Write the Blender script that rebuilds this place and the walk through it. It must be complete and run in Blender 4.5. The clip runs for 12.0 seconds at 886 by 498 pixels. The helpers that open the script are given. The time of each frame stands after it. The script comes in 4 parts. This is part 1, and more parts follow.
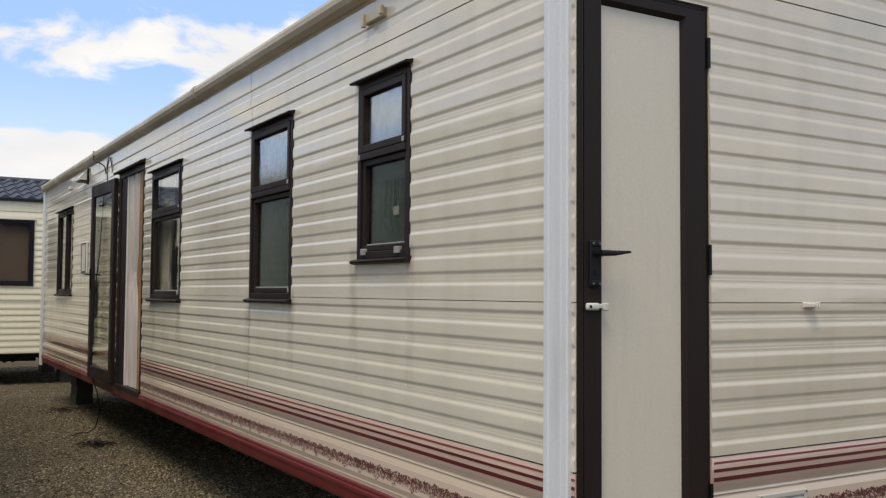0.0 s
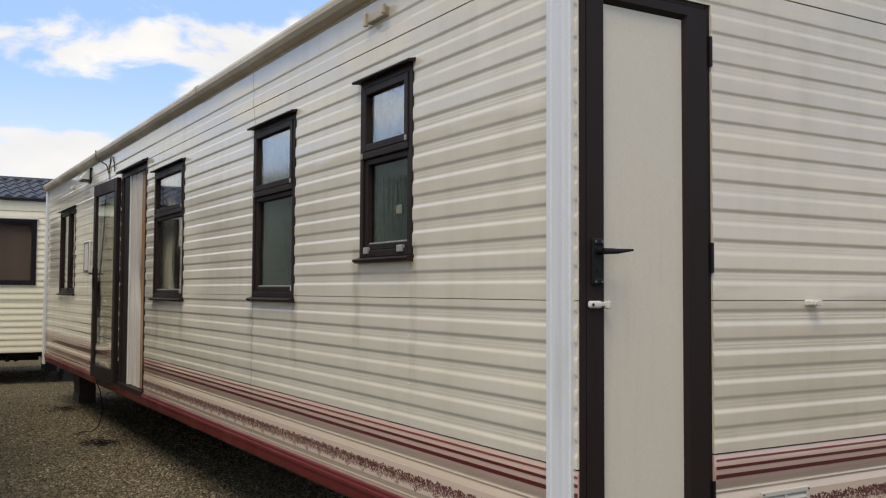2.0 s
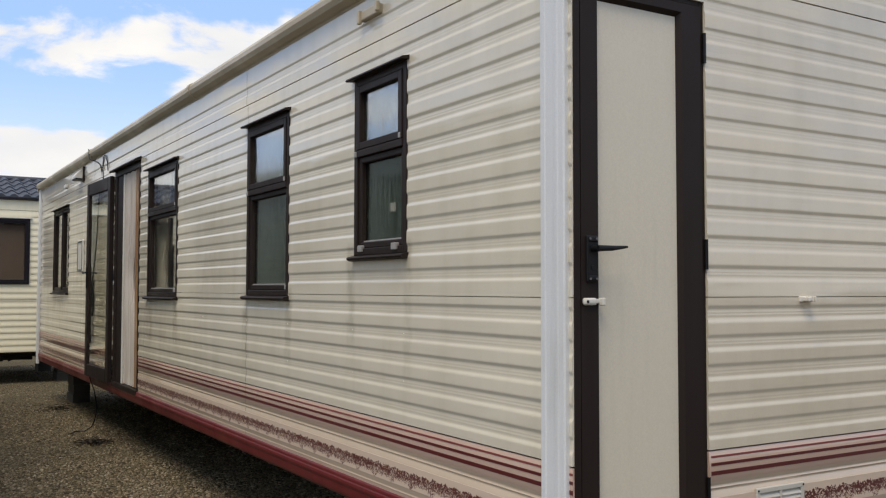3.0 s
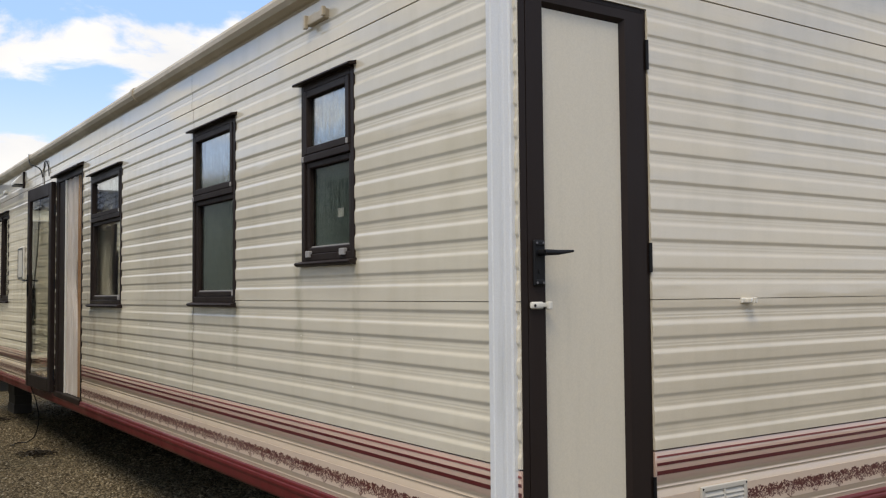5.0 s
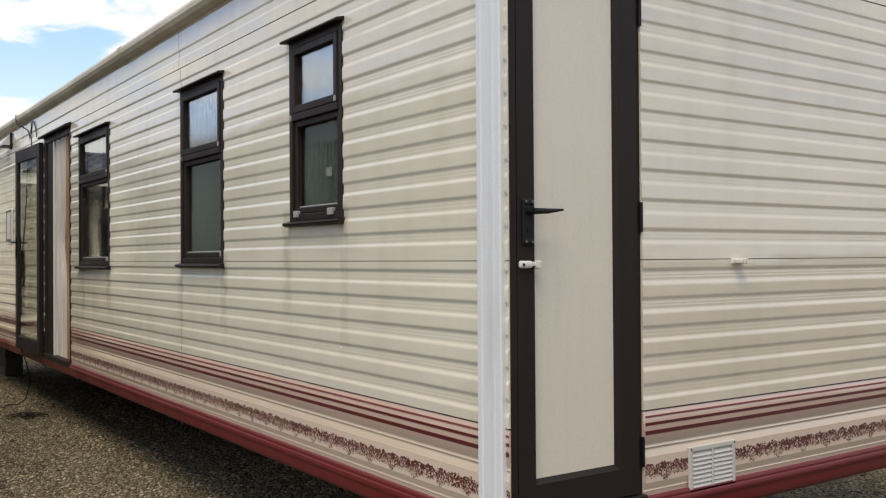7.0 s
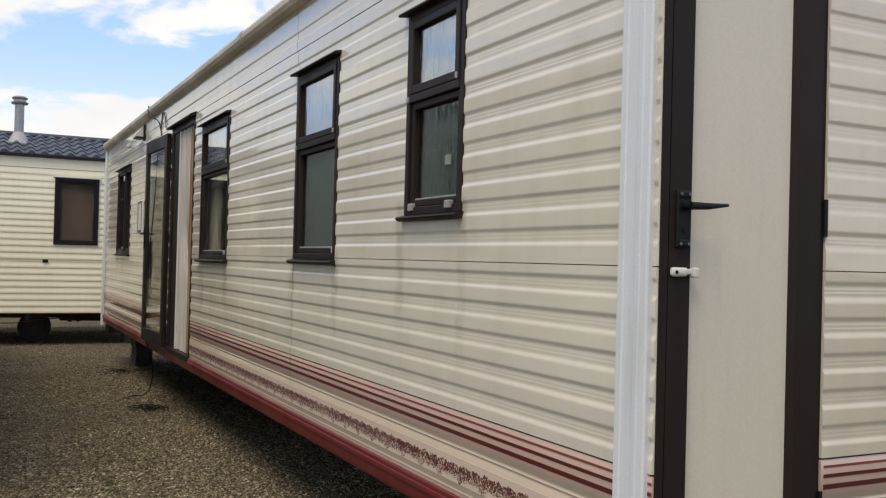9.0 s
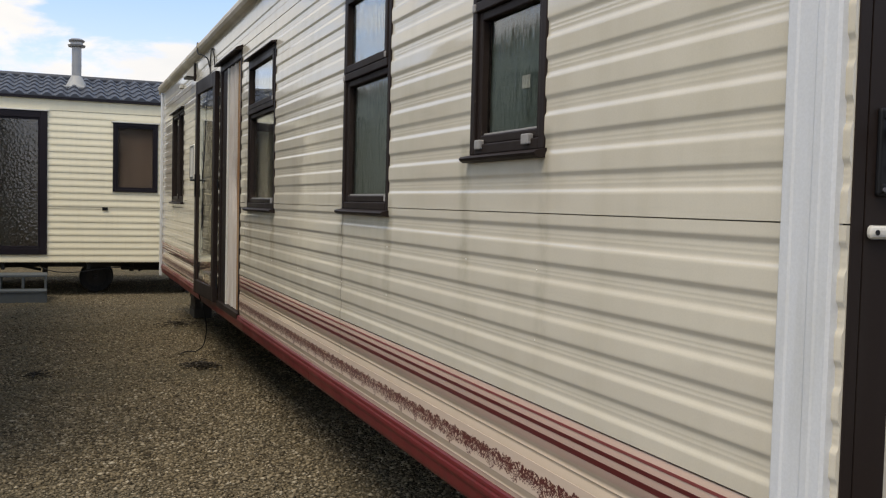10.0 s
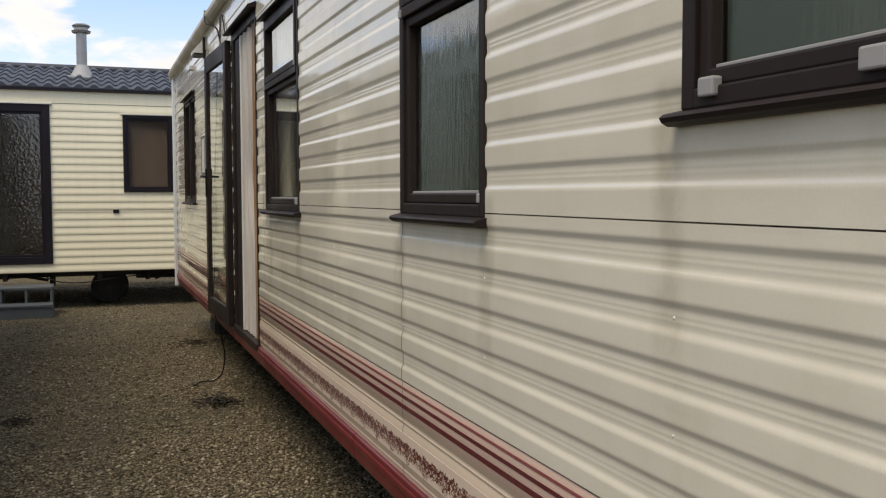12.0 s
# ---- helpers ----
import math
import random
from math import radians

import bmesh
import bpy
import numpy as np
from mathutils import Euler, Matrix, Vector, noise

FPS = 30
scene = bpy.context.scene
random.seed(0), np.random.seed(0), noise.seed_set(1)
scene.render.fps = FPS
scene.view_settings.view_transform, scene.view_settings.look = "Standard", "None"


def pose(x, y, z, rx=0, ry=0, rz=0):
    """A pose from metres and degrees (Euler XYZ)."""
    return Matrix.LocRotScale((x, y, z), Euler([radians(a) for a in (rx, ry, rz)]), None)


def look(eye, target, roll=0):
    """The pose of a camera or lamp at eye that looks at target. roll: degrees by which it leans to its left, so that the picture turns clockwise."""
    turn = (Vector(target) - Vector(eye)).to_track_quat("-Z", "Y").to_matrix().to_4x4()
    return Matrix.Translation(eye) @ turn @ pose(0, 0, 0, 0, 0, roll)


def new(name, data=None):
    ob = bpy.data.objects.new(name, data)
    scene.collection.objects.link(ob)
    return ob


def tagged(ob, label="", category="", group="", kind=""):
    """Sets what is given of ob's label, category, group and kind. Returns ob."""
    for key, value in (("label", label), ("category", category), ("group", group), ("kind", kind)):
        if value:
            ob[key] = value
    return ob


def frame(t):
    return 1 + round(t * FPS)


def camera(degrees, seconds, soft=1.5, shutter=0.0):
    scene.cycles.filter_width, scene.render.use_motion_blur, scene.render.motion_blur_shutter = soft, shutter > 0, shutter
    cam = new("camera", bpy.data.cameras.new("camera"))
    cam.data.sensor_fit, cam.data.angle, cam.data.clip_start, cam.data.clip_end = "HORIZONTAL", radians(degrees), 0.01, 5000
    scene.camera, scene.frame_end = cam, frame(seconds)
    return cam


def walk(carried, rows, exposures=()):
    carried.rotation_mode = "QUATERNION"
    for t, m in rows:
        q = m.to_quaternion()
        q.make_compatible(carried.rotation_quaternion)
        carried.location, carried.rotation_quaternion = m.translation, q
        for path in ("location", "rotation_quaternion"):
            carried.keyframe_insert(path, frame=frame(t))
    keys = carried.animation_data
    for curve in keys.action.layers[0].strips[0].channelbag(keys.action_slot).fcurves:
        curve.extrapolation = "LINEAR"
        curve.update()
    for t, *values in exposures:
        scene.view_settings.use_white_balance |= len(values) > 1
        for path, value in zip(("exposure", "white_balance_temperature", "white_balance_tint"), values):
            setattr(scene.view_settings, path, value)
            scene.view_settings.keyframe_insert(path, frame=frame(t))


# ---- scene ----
cam = camera(50.8, 12.0, soft=1.2)
PATH = [
    (0, (0.206, 0.212, 1.533), (1.234, 1.925, 1.627), 0.4),
    (0.5, (0.208, 0.211, 1.54), (1.24, 1.923, 1.626), 0.5),
    (1, (0.208, 0.206, 1.541), (1.241, 1.916, 1.627), 0.2),
    (1.5, (0.203, 0.203, 1.54), (1.228, 1.917, 1.633), 0.1),
    (2, (0.197, 0.205, 1.532), (1.222, 1.92, 1.623), 0.3),
    (2.5, (0.2, 0.21, 1.531), (1.223, 1.926, 1.617), 0.2),
    (4.5, (0.193, 0.198, 1.533), (1.302, 1.86, 1.632), -0.4),
    (5, (0.199, 0.198, 1.536), (1.325, 1.848, 1.63), -0.5),
    (5.5, (0.187, 0.196, 1.528), (1.341, 1.829, 1.589), -0.4),
    (6, (0.191, 0.196, 1.52), (1.366, 1.814, 1.56), -0.4),
    (6.5, (0.204, 0.208, 1.514), (1.378, 1.827, 1.545), -0.3),
    (8.5, (0.427, 0.361, 1.518), (1.338, 2.142, 1.528), 0.3),
    (9, (0.538, 0.659, 1.505), (1.434, 2.447, 1.53), 1.5),
    (9.5, (0.713, 0.987, 1.516), (1.61, 2.774, 1.456), 0.6),
    (10, (0.872, 1.37, 1.521), (1.634, 3.217, 1.427), 1.4),
    (10.5, (0.967, 1.785, 1.531), (1.742, 3.626, 1.439), 0.4),
    (11, (1.107, 2.186, 1.539), (1.792, 4.063, 1.442), -0.3),
    (11.5, (1.184, 2.572, 1.544), (1.833, 4.461, 1.443), -0.1),
    (12, (1.226, 2.927, 1.55), (1.927, 4.796, 1.435), -0.1),
]
walk(cam, [(t, look(eye, target, roll)) for t, eye, target, roll in PATH], [(0.0, 0.12, 7250, 10), (2.5, 0.12, 7250, 10), (4.5, 0.16, 7300, 10), (6.5, 0.36, 7400, 10), (8.5, 0.21, 7300, 10), (10.0, 0.19, 7400, 10), (12.0, 0.22, 7480, 10)])

# ---------------------------------------------------------------- world and sun
SUN_EL, SUN_AZ = 61.0, 233.0          # azimuth of the sun, degrees clockwise from +y
world = bpy.data.worlds.new("sky")
scene.world = world
world.use_nodes = True


def nodes_of(tree):
    tree.nodes.clear()
    return tree.nodes, tree.links


def build_sky():
    n, l = nodes_of(world.node_tree)
    out = n.new("ShaderNodeOutputWorld")
    bg = n.new("ShaderNodeBackground")
    bg.inputs["Strength"].default_value = 0.15
    sky = n.new("ShaderNodeTexSky")
    sky.sky_type = "NISHITA"
    sky.sun_disc = False
    sky.sun_elevation = radians(SUN_EL)
    sky.sun_rotation = radians(SUN_AZ)
    sky.air_density, sky.dust_density, sky.ozone_density = 1.0, 0.6, 1.6
    co = n.new("ShaderNodeTexCoord")
    mp = n.new("ShaderNodeMapping")
    mp.inputs["Scale"].default_value = (1.0, 1.0, 2.2)
    mp.inputs["Location"].default_value = (0.35, 0.1, 0.12)
    big = n.new("ShaderNodeTexNoise")
    big.inputs["Scale"].default_value = 8.0
    big.inputs["Detail"].default_value = 9.0
    big.inputs["Roughness"].default_value = 0.56
    big.inputs["Distortion"].default_value = 0.25
    ramp = n.new("ShaderNodeValToRGB")
    ramp.color_ramp.elements[0].position, ramp.color_ramp.elements[1].position = 0.44, 0.575
    ramp.color_ramp.interpolation = "EASE"
    # banks of cloud and gaps of blue, each as (way, size across, size upwards, amount)
    field = big.outputs["Fac"]
    for cx, cz, wx, wz, amount in ((0.245, 0.240, 0.090, 0.034, 0.10), (0.170, 0.130, 0.060, 0.022, 0.09), (-0.070, 0.150, 0.110, 0.045, 0.09),
                                   (0.125, 0.183, 0.095, 0.026, -0.17), (0.100, 0.290, 0.120, 0.030, -0.11), (0.330, 0.310, 0.120, 0.040, -0.15)):
        off = n.new("ShaderNodeVectorMath")
        off.operation = "SUBTRACT"
        off.inputs[1].default_value = (cx, 0.96, cz)
        sized = n.new("ShaderNodeVectorMath")
        sized.operation = "DIVIDE"
        sized.inputs[1].default_value = (wx, 0.5, wz)
        span = n.new("ShaderNodeVectorMath")
        span.operation = "LENGTH"
        fall = n.new("ShaderNodeMapRange")
        fall.interpolation_type = "SMOOTHSTEP"
        for i, v in enumerate((0.2, 1.7, amount, 0.0)):
            fall.inputs[i + 1].default_value = v
        add = n.new("ShaderNodeMath")
        l.new(co.outputs["Generated"], off.inputs[0])
        l.new(off.outputs[0], sized.inputs[0])
        l.new(sized.outputs[0], span.inputs[0])
        l.new(span.outputs["Value"], fall.inputs[0])
        l.new(field, add.inputs[0])
        l.new(fall.outputs[0], add.inputs[1])
        field = add.outputs[0]
    shade = n.new("ShaderNodeTexNoise")
    shade.inputs["Scale"].default_value = 9.0
    shade.inputs["Detail"].default_value = 5.0
    tone = n.new("ShaderNodeMixRGB")
    tone.inputs[1].default_value = (4.3, 4.75, 5.6, 1)
    tone.inputs[2].default_value = (6.5, 6.6, 6.8, 1)
    thin = n.new("ShaderNodeMixRGB")       # a thin veil of haze over the blue
    thin.inputs[0].default_value = 0.62
    thin.inputs[2].default_value = (2.6, 4.45, 8.7, 1)
    mix = n.new("ShaderNodeMixRGB")
    l.new(co.outputs["Generated"], mp.inputs[0])
    l.new(mp.outputs[0], big.inputs["Vector"])
    l.new(mp.outputs[0], shade.inputs["Vector"])
    l.new(field, ramp.inputs[0])
    l.new(shade.outputs["Fac"], tone.inputs[0])
    l.new(sky.outputs[0], thin.inputs[1])
    l.new(ramp.outputs[0], mix.inputs[0])
    up = n.new("ShaderNodeSeparateXYZ")
    l.new(co.outputs["Generated"], up.inputs[0])
    low = n.new("ShaderNodeMapRange")
    low.interpolation_type = "SMOOTHSTEP"
    for i, v in enumerate((0.02, 0.24, 0.55, 0.0)):
        low.inputs[i + 1].default_value = v
    l.new(up.outputs[2], low.inputs[0])
    haze = n.new("ShaderNodeMixRGB")
    haze.inputs[2].default_value = (7.2, 7.5, 8.2, 1)
    l.new(low.outputs[0], haze.inputs[0])
    l.new(thin.outputs[0], haze.inputs[1])
    l.new(haze.outputs[0], mix.inputs[1])
    l.new(tone.outputs[0], mix.inputs[2])
    l.new(mix.outputs[0], bg.inputs["Color"])
    l.new(bg.outputs[0], out.inputs["Surface"])


build_sky()
lamp_data = bpy.data.lights.new("sun", "SUN")
lamp_data.energy, lamp_data.angle, lamp_data.color = 2.2, radians(28), (1.0, 0.93, 0.81)
sun_ob = new("sun", lamp_data)
sun_dir = Vector((math.sin(radians(SUN_AZ)) * math.cos(radians(SUN_EL)), math.cos(radians(SUN_AZ)) * math.cos(radians(SUN_EL)), math.sin(radians(SUN_EL))))
sun_ob.matrix_world = look(sun_dir * 40, (0, 0, 0))


# ---------------------------------------------------------------- materials
class Nodes:
    """A small wrapper to write node materials briefly."""

    def __init__(self, name):
        self.mat = bpy.data.materials.new(name)
        self.mat.use_nodes = True
        self.n, self.l = nodes_of(self.mat.node_tree)
        self.out = self.n.new("ShaderNodeOutputMaterial")
        self.bsdf = self.n.new("ShaderNodeBsdfPrincipled")
        self.l.new(self.bsdf.outputs[0], self.out.inputs["Surface"])
        self.pos = self.n.new("ShaderNodeNewGeometry").outputs["Position"]

    def put(self, socket, value):
        target = self.bsdf.inputs[socket] if isinstance(socket, str) else socket
        if isinstance(value, bpy.types.NodeSocket):
            self.l.new(value, target)
        elif isinstance(value, tuple) and len(value) == 3 and target.type == "RGBA":
            target.default_value = (*value, 1)
        else:
            target.default_value = value

    def scaled(self, sx, sy, sz, off=(0, 0, 0)):
        m = self.n.new("ShaderNodeMapping")
        m.inputs["Scale"].default_value = (sx, sy, sz)
        m.inputs["Location"].default_value = off
        self.l.new(self.pos, m.inputs[0])
        return m.outputs[0]

    def noise(self, vec, scale=1.0, detail=4.0, rough=0.55, warp=0.0):
        t = self.n.new("ShaderNodeTexNoise")
        self.l.new(vec, t.inputs["Vector"])
        t.inputs["Scale"].default_value, t.inputs["Detail"].default_value = scale, detail
        t.inputs["Roughness"].default_value, t.inputs["Distortion"].default_value = rough, warp
        return t.outputs["Fac"]

    def ramp(self, fac, a, b, lo=0.0, hi=1.0):
        m = self.n.new("ShaderNodeMapRange")
        m.interpolation_type = "SMOOTHSTEP"
        self.l.new(fac, m.inputs[0])
        for i, v in enumerate((a, b, lo, hi)):
            m.inputs[i + 1].default_value = v
        return m.outputs[0]

    def math(self, op, a, b=0.0):
        m = self.n.new("ShaderNodeMath")
        m.operation = op
        self.put(m.inputs[0], a)
        self.put(m.inputs[1], b)
        return m.outputs[0]

    def mix(self, fac, a, b, kind="MIX"):
        m = self.n.new("ShaderNodeMixRGB")
        m.blend_type = kind
        self.put(m.inputs[0], fac)
        self.put(m.inputs[1], a)
        self.put(m.inputs[2], b)
        return m.outputs[0]

    def bump(self, height, strength, distance=0.01):
        b = self.n.new("ShaderNodeBump")
        b.inputs["Strength"].default_value, b.inputs["Distance"].default_value = strength, distance
        self.l.new(height, b.inputs["Height"])
        self.l.new(b.outputs[0], self.bsdf.inputs["Normal"])

    def axes(self):
        s = self.n.new("ShaderNodeSeparateXYZ")
        self.l.new(self.pos, s.inputs[0])
        return s.outputs


def painted(name, colour, rough=0.35, dirt=(0.30, 0.28, 0.20), amount=0.35, grain=0.06, metal=0.0, streak=True, gloss=0.5):
    """Weathered paint or plastic: broad fading, rain streaks and fine speckle."""
    w = Nodes(name)
    broad = w.noise(w.scaled(1.3, 1.3, 0.9), 1.6, 4)
    run = w.noise(w.scaled(9, 9, 0.7), 3.0, 5, 0.6)
    fine = w.noise(w.scaled(1, 1, 1), 160, 2)
    dirty = w.ramp(w.math("MULTIPLY", run, broad) if streak else broad, 0.22, 0.5, 0.0, amount)
    col = w.mix(dirty, colour, dirt)
    col = w.mix(w.ramp(fine, 0.3, 0.7, 0.0, grain), col, (0, 0, 0))
    w.put("Base Color", col)
    w.put("Roughness", w.ramp(broad, 0.3, 0.7, rough - 0.06, rough + 0.12))
    w.put("Metallic", metal)
    w.put("Specular IOR Level", gloss)
    w.bump(fine, 0.06, 0.002)
    return w.mat


def siding_paint(name, colour, stains, above=None):
    """Cream stove-enamelled aluminium: long soft dents, a dull film of dirt and algae runs under the window corners."""
    w = Nodes(name)
    x, y, z = w.axes()
    broad = w.noise(w.scaled(0.9, 0.9, 1.6), 1.4, 5)
    run = w.noise(w.scaled(4, 4, 0.6), 2.0, 4, 0.5)
    fine = w.noise(w.scaled(1, 1, 1), 240, 2)
    along = w.noise(w.scaled(1.2, 1.2, 26), 1.3, 3)
    film = w.ramp(w.math("ADD", w.math("MULTIPLY", run, 0.6), w.math("MULTIPLY", broad, 0.6)), 0.50, 0.85, 0.0, 0.34)
    if above:
        colour = w.mix(w.ramp(z, above[0] - 0.004, above[0] + 0.004), colour, above[1])
    col = w.mix(film, colour, (0.43, 0.385, 0.275))
    col = w.mix(w.ramp(along, 0.55, 0.8, 0.0, 0.16), col, (0.36, 0.34, 0.28))
    total = None
    blot = w.noise(w.scaled(5, 5, 3.5), 1.6, 5, 0.6)
    for (y0, half, top, low, force) in stains:
        off = w.math("ABSOLUTE", w.math("SUBTRACT", w.math("ADD", y, w.math("MULTIPLY", w.math("SUBTRACT", broad, 0.5), 0.08)), y0))
        band = w.ramp(off, half * 0.35, half * 1.5, force, 0.0)
        tall = w.math("MULTIPLY", w.ramp(z, low, low + 0.35), w.ramp(z, top, top + 0.05, 1.0, 0.0))
        one = w.math("MULTIPLY", w.math("MULTIPLY", band, tall), w.ramp(blot, 0.36, 0.66, 0.15, 1.0))
        total = one if total is None else w.math("ADD", total, one)
    if total is not None:
        col = w.mix(w.math("MINIMUM", total, 0.6), col, (0.26, 0.225, 0.145))
    col = w.mix(w.ramp(fine, 0.35, 0.75, 0.0, 0.05), col, (0.1, 0.09, 0.07))
    w.put("Base Color", col)
    w.put("Roughness", w.ramp(broad, 0.3, 0.7, 0.06, 0.13))
    w.put("Specular IOR Level", 1.0)
    dents = w.math("ADD", w.noise(w.scaled(1, 1, 1.5), 2.0, 1), w.math("MULTIPLY", w.noise(w.scaled(3.5, 3.5, 14), 1.0, 1), 0.18))
    w.bump(dents, 0.24, 0.02)
    return w.mat


def window_glass(name, tint, rough=0.0, ripple=0.0, ior=1.5):
    w = Nodes(name)
    w.put("Base Color", tint)
    w.put("Roughness", rough)
    w.put("Transmission Weight", 1.0)
    w.put("IOR", ior)
    if ripple:
        tall = w.noise(w.scaled(26, 26, 4.0), 2.0, 2, 0.5, 0.6)
        w.bump(tall, ripple, 0.006)
    else:
        w.bump(w.noise(w.scaled(1, 1, 1), 3.0, 2), 0.03, 0.01)
    return w.mat


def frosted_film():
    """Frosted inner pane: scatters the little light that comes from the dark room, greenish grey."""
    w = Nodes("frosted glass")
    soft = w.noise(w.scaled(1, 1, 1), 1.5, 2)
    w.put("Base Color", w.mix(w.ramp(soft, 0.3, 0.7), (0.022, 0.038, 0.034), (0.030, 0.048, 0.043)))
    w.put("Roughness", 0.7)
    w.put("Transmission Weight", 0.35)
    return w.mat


def stippled_glass():
    w = Nodes("stippled door glass")
    w.put("Base Color", (0.30, 0.27, 0.25))
    w.put("Roughness", 0.03)
    w.put("Transmission Weight", 1.0)
    w.put("IOR", 1.8)
    v = w.n.new("ShaderNodeTexVoronoi")
    w.l.new(w.pos, v.inputs["Vector"])
    v.inputs["Scale"].default_value = 26
    w.bump(w.math("ADD", v.outputs["Distance"], w.noise(w.scaled(1, 1, 1), 14, 3)), 0.06, 0.02)
    return w.mat


def lace_border():
    """A printed border of tangled dark red strokes on a pinkish cream band: a ragged upper edge in humps and small tails below."""
    w = Nodes("printed scroll border")
    x, y, z = w.axes()
    u = w.math("ADD", x, y)

    def plane(su, sz, lean):
        flat = w.n.new("ShaderNodeCombineXYZ")
        w.l.new(w.math("MULTIPLY", w.math("ADD", u, w.math("MULTIPLY", z, lean)), su), flat.inputs[0])
        w.l.new(w.math("MULTIPLY", z, sz), flat.inputs[1])
        return flat.outputs[0]

    def strokes(vec, half, level):
        return w.math("LESS_THAN", w.math("ABSOLUTE", w.math("SUBTRACT", w.noise(vec, 1.0, 0.6, 0.5, 0.5), level)), half)

    even = plane(1, 1, 0)
    thick = w.ramp(z, 0.690, 0.752, 0.042, 0.105)
    lines = w.math("MAXIMUM", strokes(plane(95, 52, 0.9), thick, 0.47), strokes(plane(95, 52, -0.9), thick, 0.53))
    hump = w.math("ABSOLUTE", w.math("SINE", w.math("MULTIPLY", u, 38.0)))
    ragged = w.math("MULTIPLY", w.math("SUBTRACT", w.noise(even, 60.0, 2), 0.5), 0.034)
    tail = w.math("MULTIPLY", w.math("POWER", w.math("ABSOLUTE", w.math("SINE", w.math("MULTIPLY", u, 18.5))), 14.0), -0.020)
    top = w.math("ADD", w.math("ADD", w.math("MULTIPLY", hump, 0.008), 0.744), ragged)
    low = w.math("ADD", tail, w.math("ADD", ragged, 0.700))
    inside = w.math("MULTIPLY", w.math("GREATER_THAN", z, low), w.math("LESS_THAN", z, top))
    col = w.mix(w.math("MULTIPLY", lines, inside), (0.56, 0.445, 0.355), (0.085, 0.018, 0.016))
    w.put("Base Color", col)
    w.put("Roughness", 0.38)
    return w.mat


def gravel_ground():
    w = Nodes("gravel bed")
    v = w.n.new("ShaderNodeTexVoronoi")
    w.l.new(w.pos, v.inputs["Vector"])
    v.inputs["Scale"].default_value = 62
    tone = w.n.new("ShaderNodeSeparateColor")
    w.l.new(v.outputs["Color"], tone.inputs[0])
    broad = w.noise(w.scaled(1, 1, 1), 0.9, 5)
    mid = w.noise(w.scaled(1, 1, 1), 7.0, 4)
    col = w.mix(w.ramp(tone.outputs[0], 0.0, 1.0), (0.042, 0.034, 0.022), (0.22, 0.180, 0.118))
    col = w.mix(w.ramp(mid, 0.35, 0.7, 0.0, 0.55), col, (0.07, 0.058, 0.040))
    col = w.mix(w.ramp(broad, 0.42, 0.68, 0.0, 0.5), col, (0.075, 0.068, 0.045))
    w.put("Base Color", col)
    w.put("Roughness", 0.95)
    w.put("Specular IOR Level", 0.08)
    w.bump(v.outputs["Distance"], 0.45, 0.02)
    return w.mat


def gravel_stone():
    w = Nodes("gravel stones")
    rnd = w.n.new("ShaderNodeNewGeometry").outputs["Random Per Island"]
    broad = w.noise(w.scaled(1, 1, 1), 0.9, 5)
    r = w.n.new("ShaderNodeValToRGB")
    e = r.color_ramp.elements
    e[0].position, e[0].color = 0.0, (0.046, 0.036, 0.022, 1)
    e[1].position, e[1].color = 1.0, (0.42, 0.36, 0.26, 1)
    for p, c in ((0.35, (0.130, 0.102, 0.062)), (0.65, (0.205, 0.163, 0.101)), (0.9, (0.28, 0.230, 0.152))):
        k = e.new(p)
        k.color = (*c, 1)
    w.l.new(rnd, r.inputs[0])
    col = w.mix(w.ramp(broad, 0.42, 0.68, 0.0, 0.4), r.outputs[0], (0.115, 0.10, 0.068))
    w.put("Base Color", col)
    w.put("Specular IOR Level", 0.2)
    w.put("Roughness", 0.85)
    return w.mat


def cloth(name, colour, second):
    w = Nodes(name)
    weave = w.noise(w.scaled(1, 1, 1), 300, 2)
    soft = w.noise(w.scaled(6, 6, 0.8), 2, 3)
    w.put("Base Color", w.mix(w.ramp(soft, 0.3, 0.7), colour, second))
    w.put("Roughness", 0.9)
    w.bump(weave, 0.2, 0.002)
    return w.mat


def far_siding(name, light, dull):
    w = Nodes(name)
    run = w.noise(w.scaled(8, 8, 0.7), 2, 4)
    broad = w.noise(w.scaled(1, 1, 1), 0.8, 3)
    col = w.mix(w.ramp(run, 0.4, 0.8, 0.0, 0.22), light, dull)
    col = w.mix(w.ramp(broad, 0.4, 0.7, 0.0, 0.15), col, dull)
    w.put("Base Color", col)
    w.put("Roughness", 0.5)
    return w.mat


def roof_tile():
    w = Nodes("dark blue grey roof tile")
    o = w.n.new("ShaderNodeObjectInfo").outputs["Random"]
    fine = w.noise(w.scaled(1, 1, 1), 60, 3)
    col = w.mix(o, (0.022, 0.026, 0.038), (0.036, 0.041, 0.055))
    w.put("Base Color", w.mix(w.ramp(fine, 0.4, 0.8, 0, 0.3), col, (0.09, 0.095, 0.10)))
    w.put("Roughness", 0.5)
    return w.mat


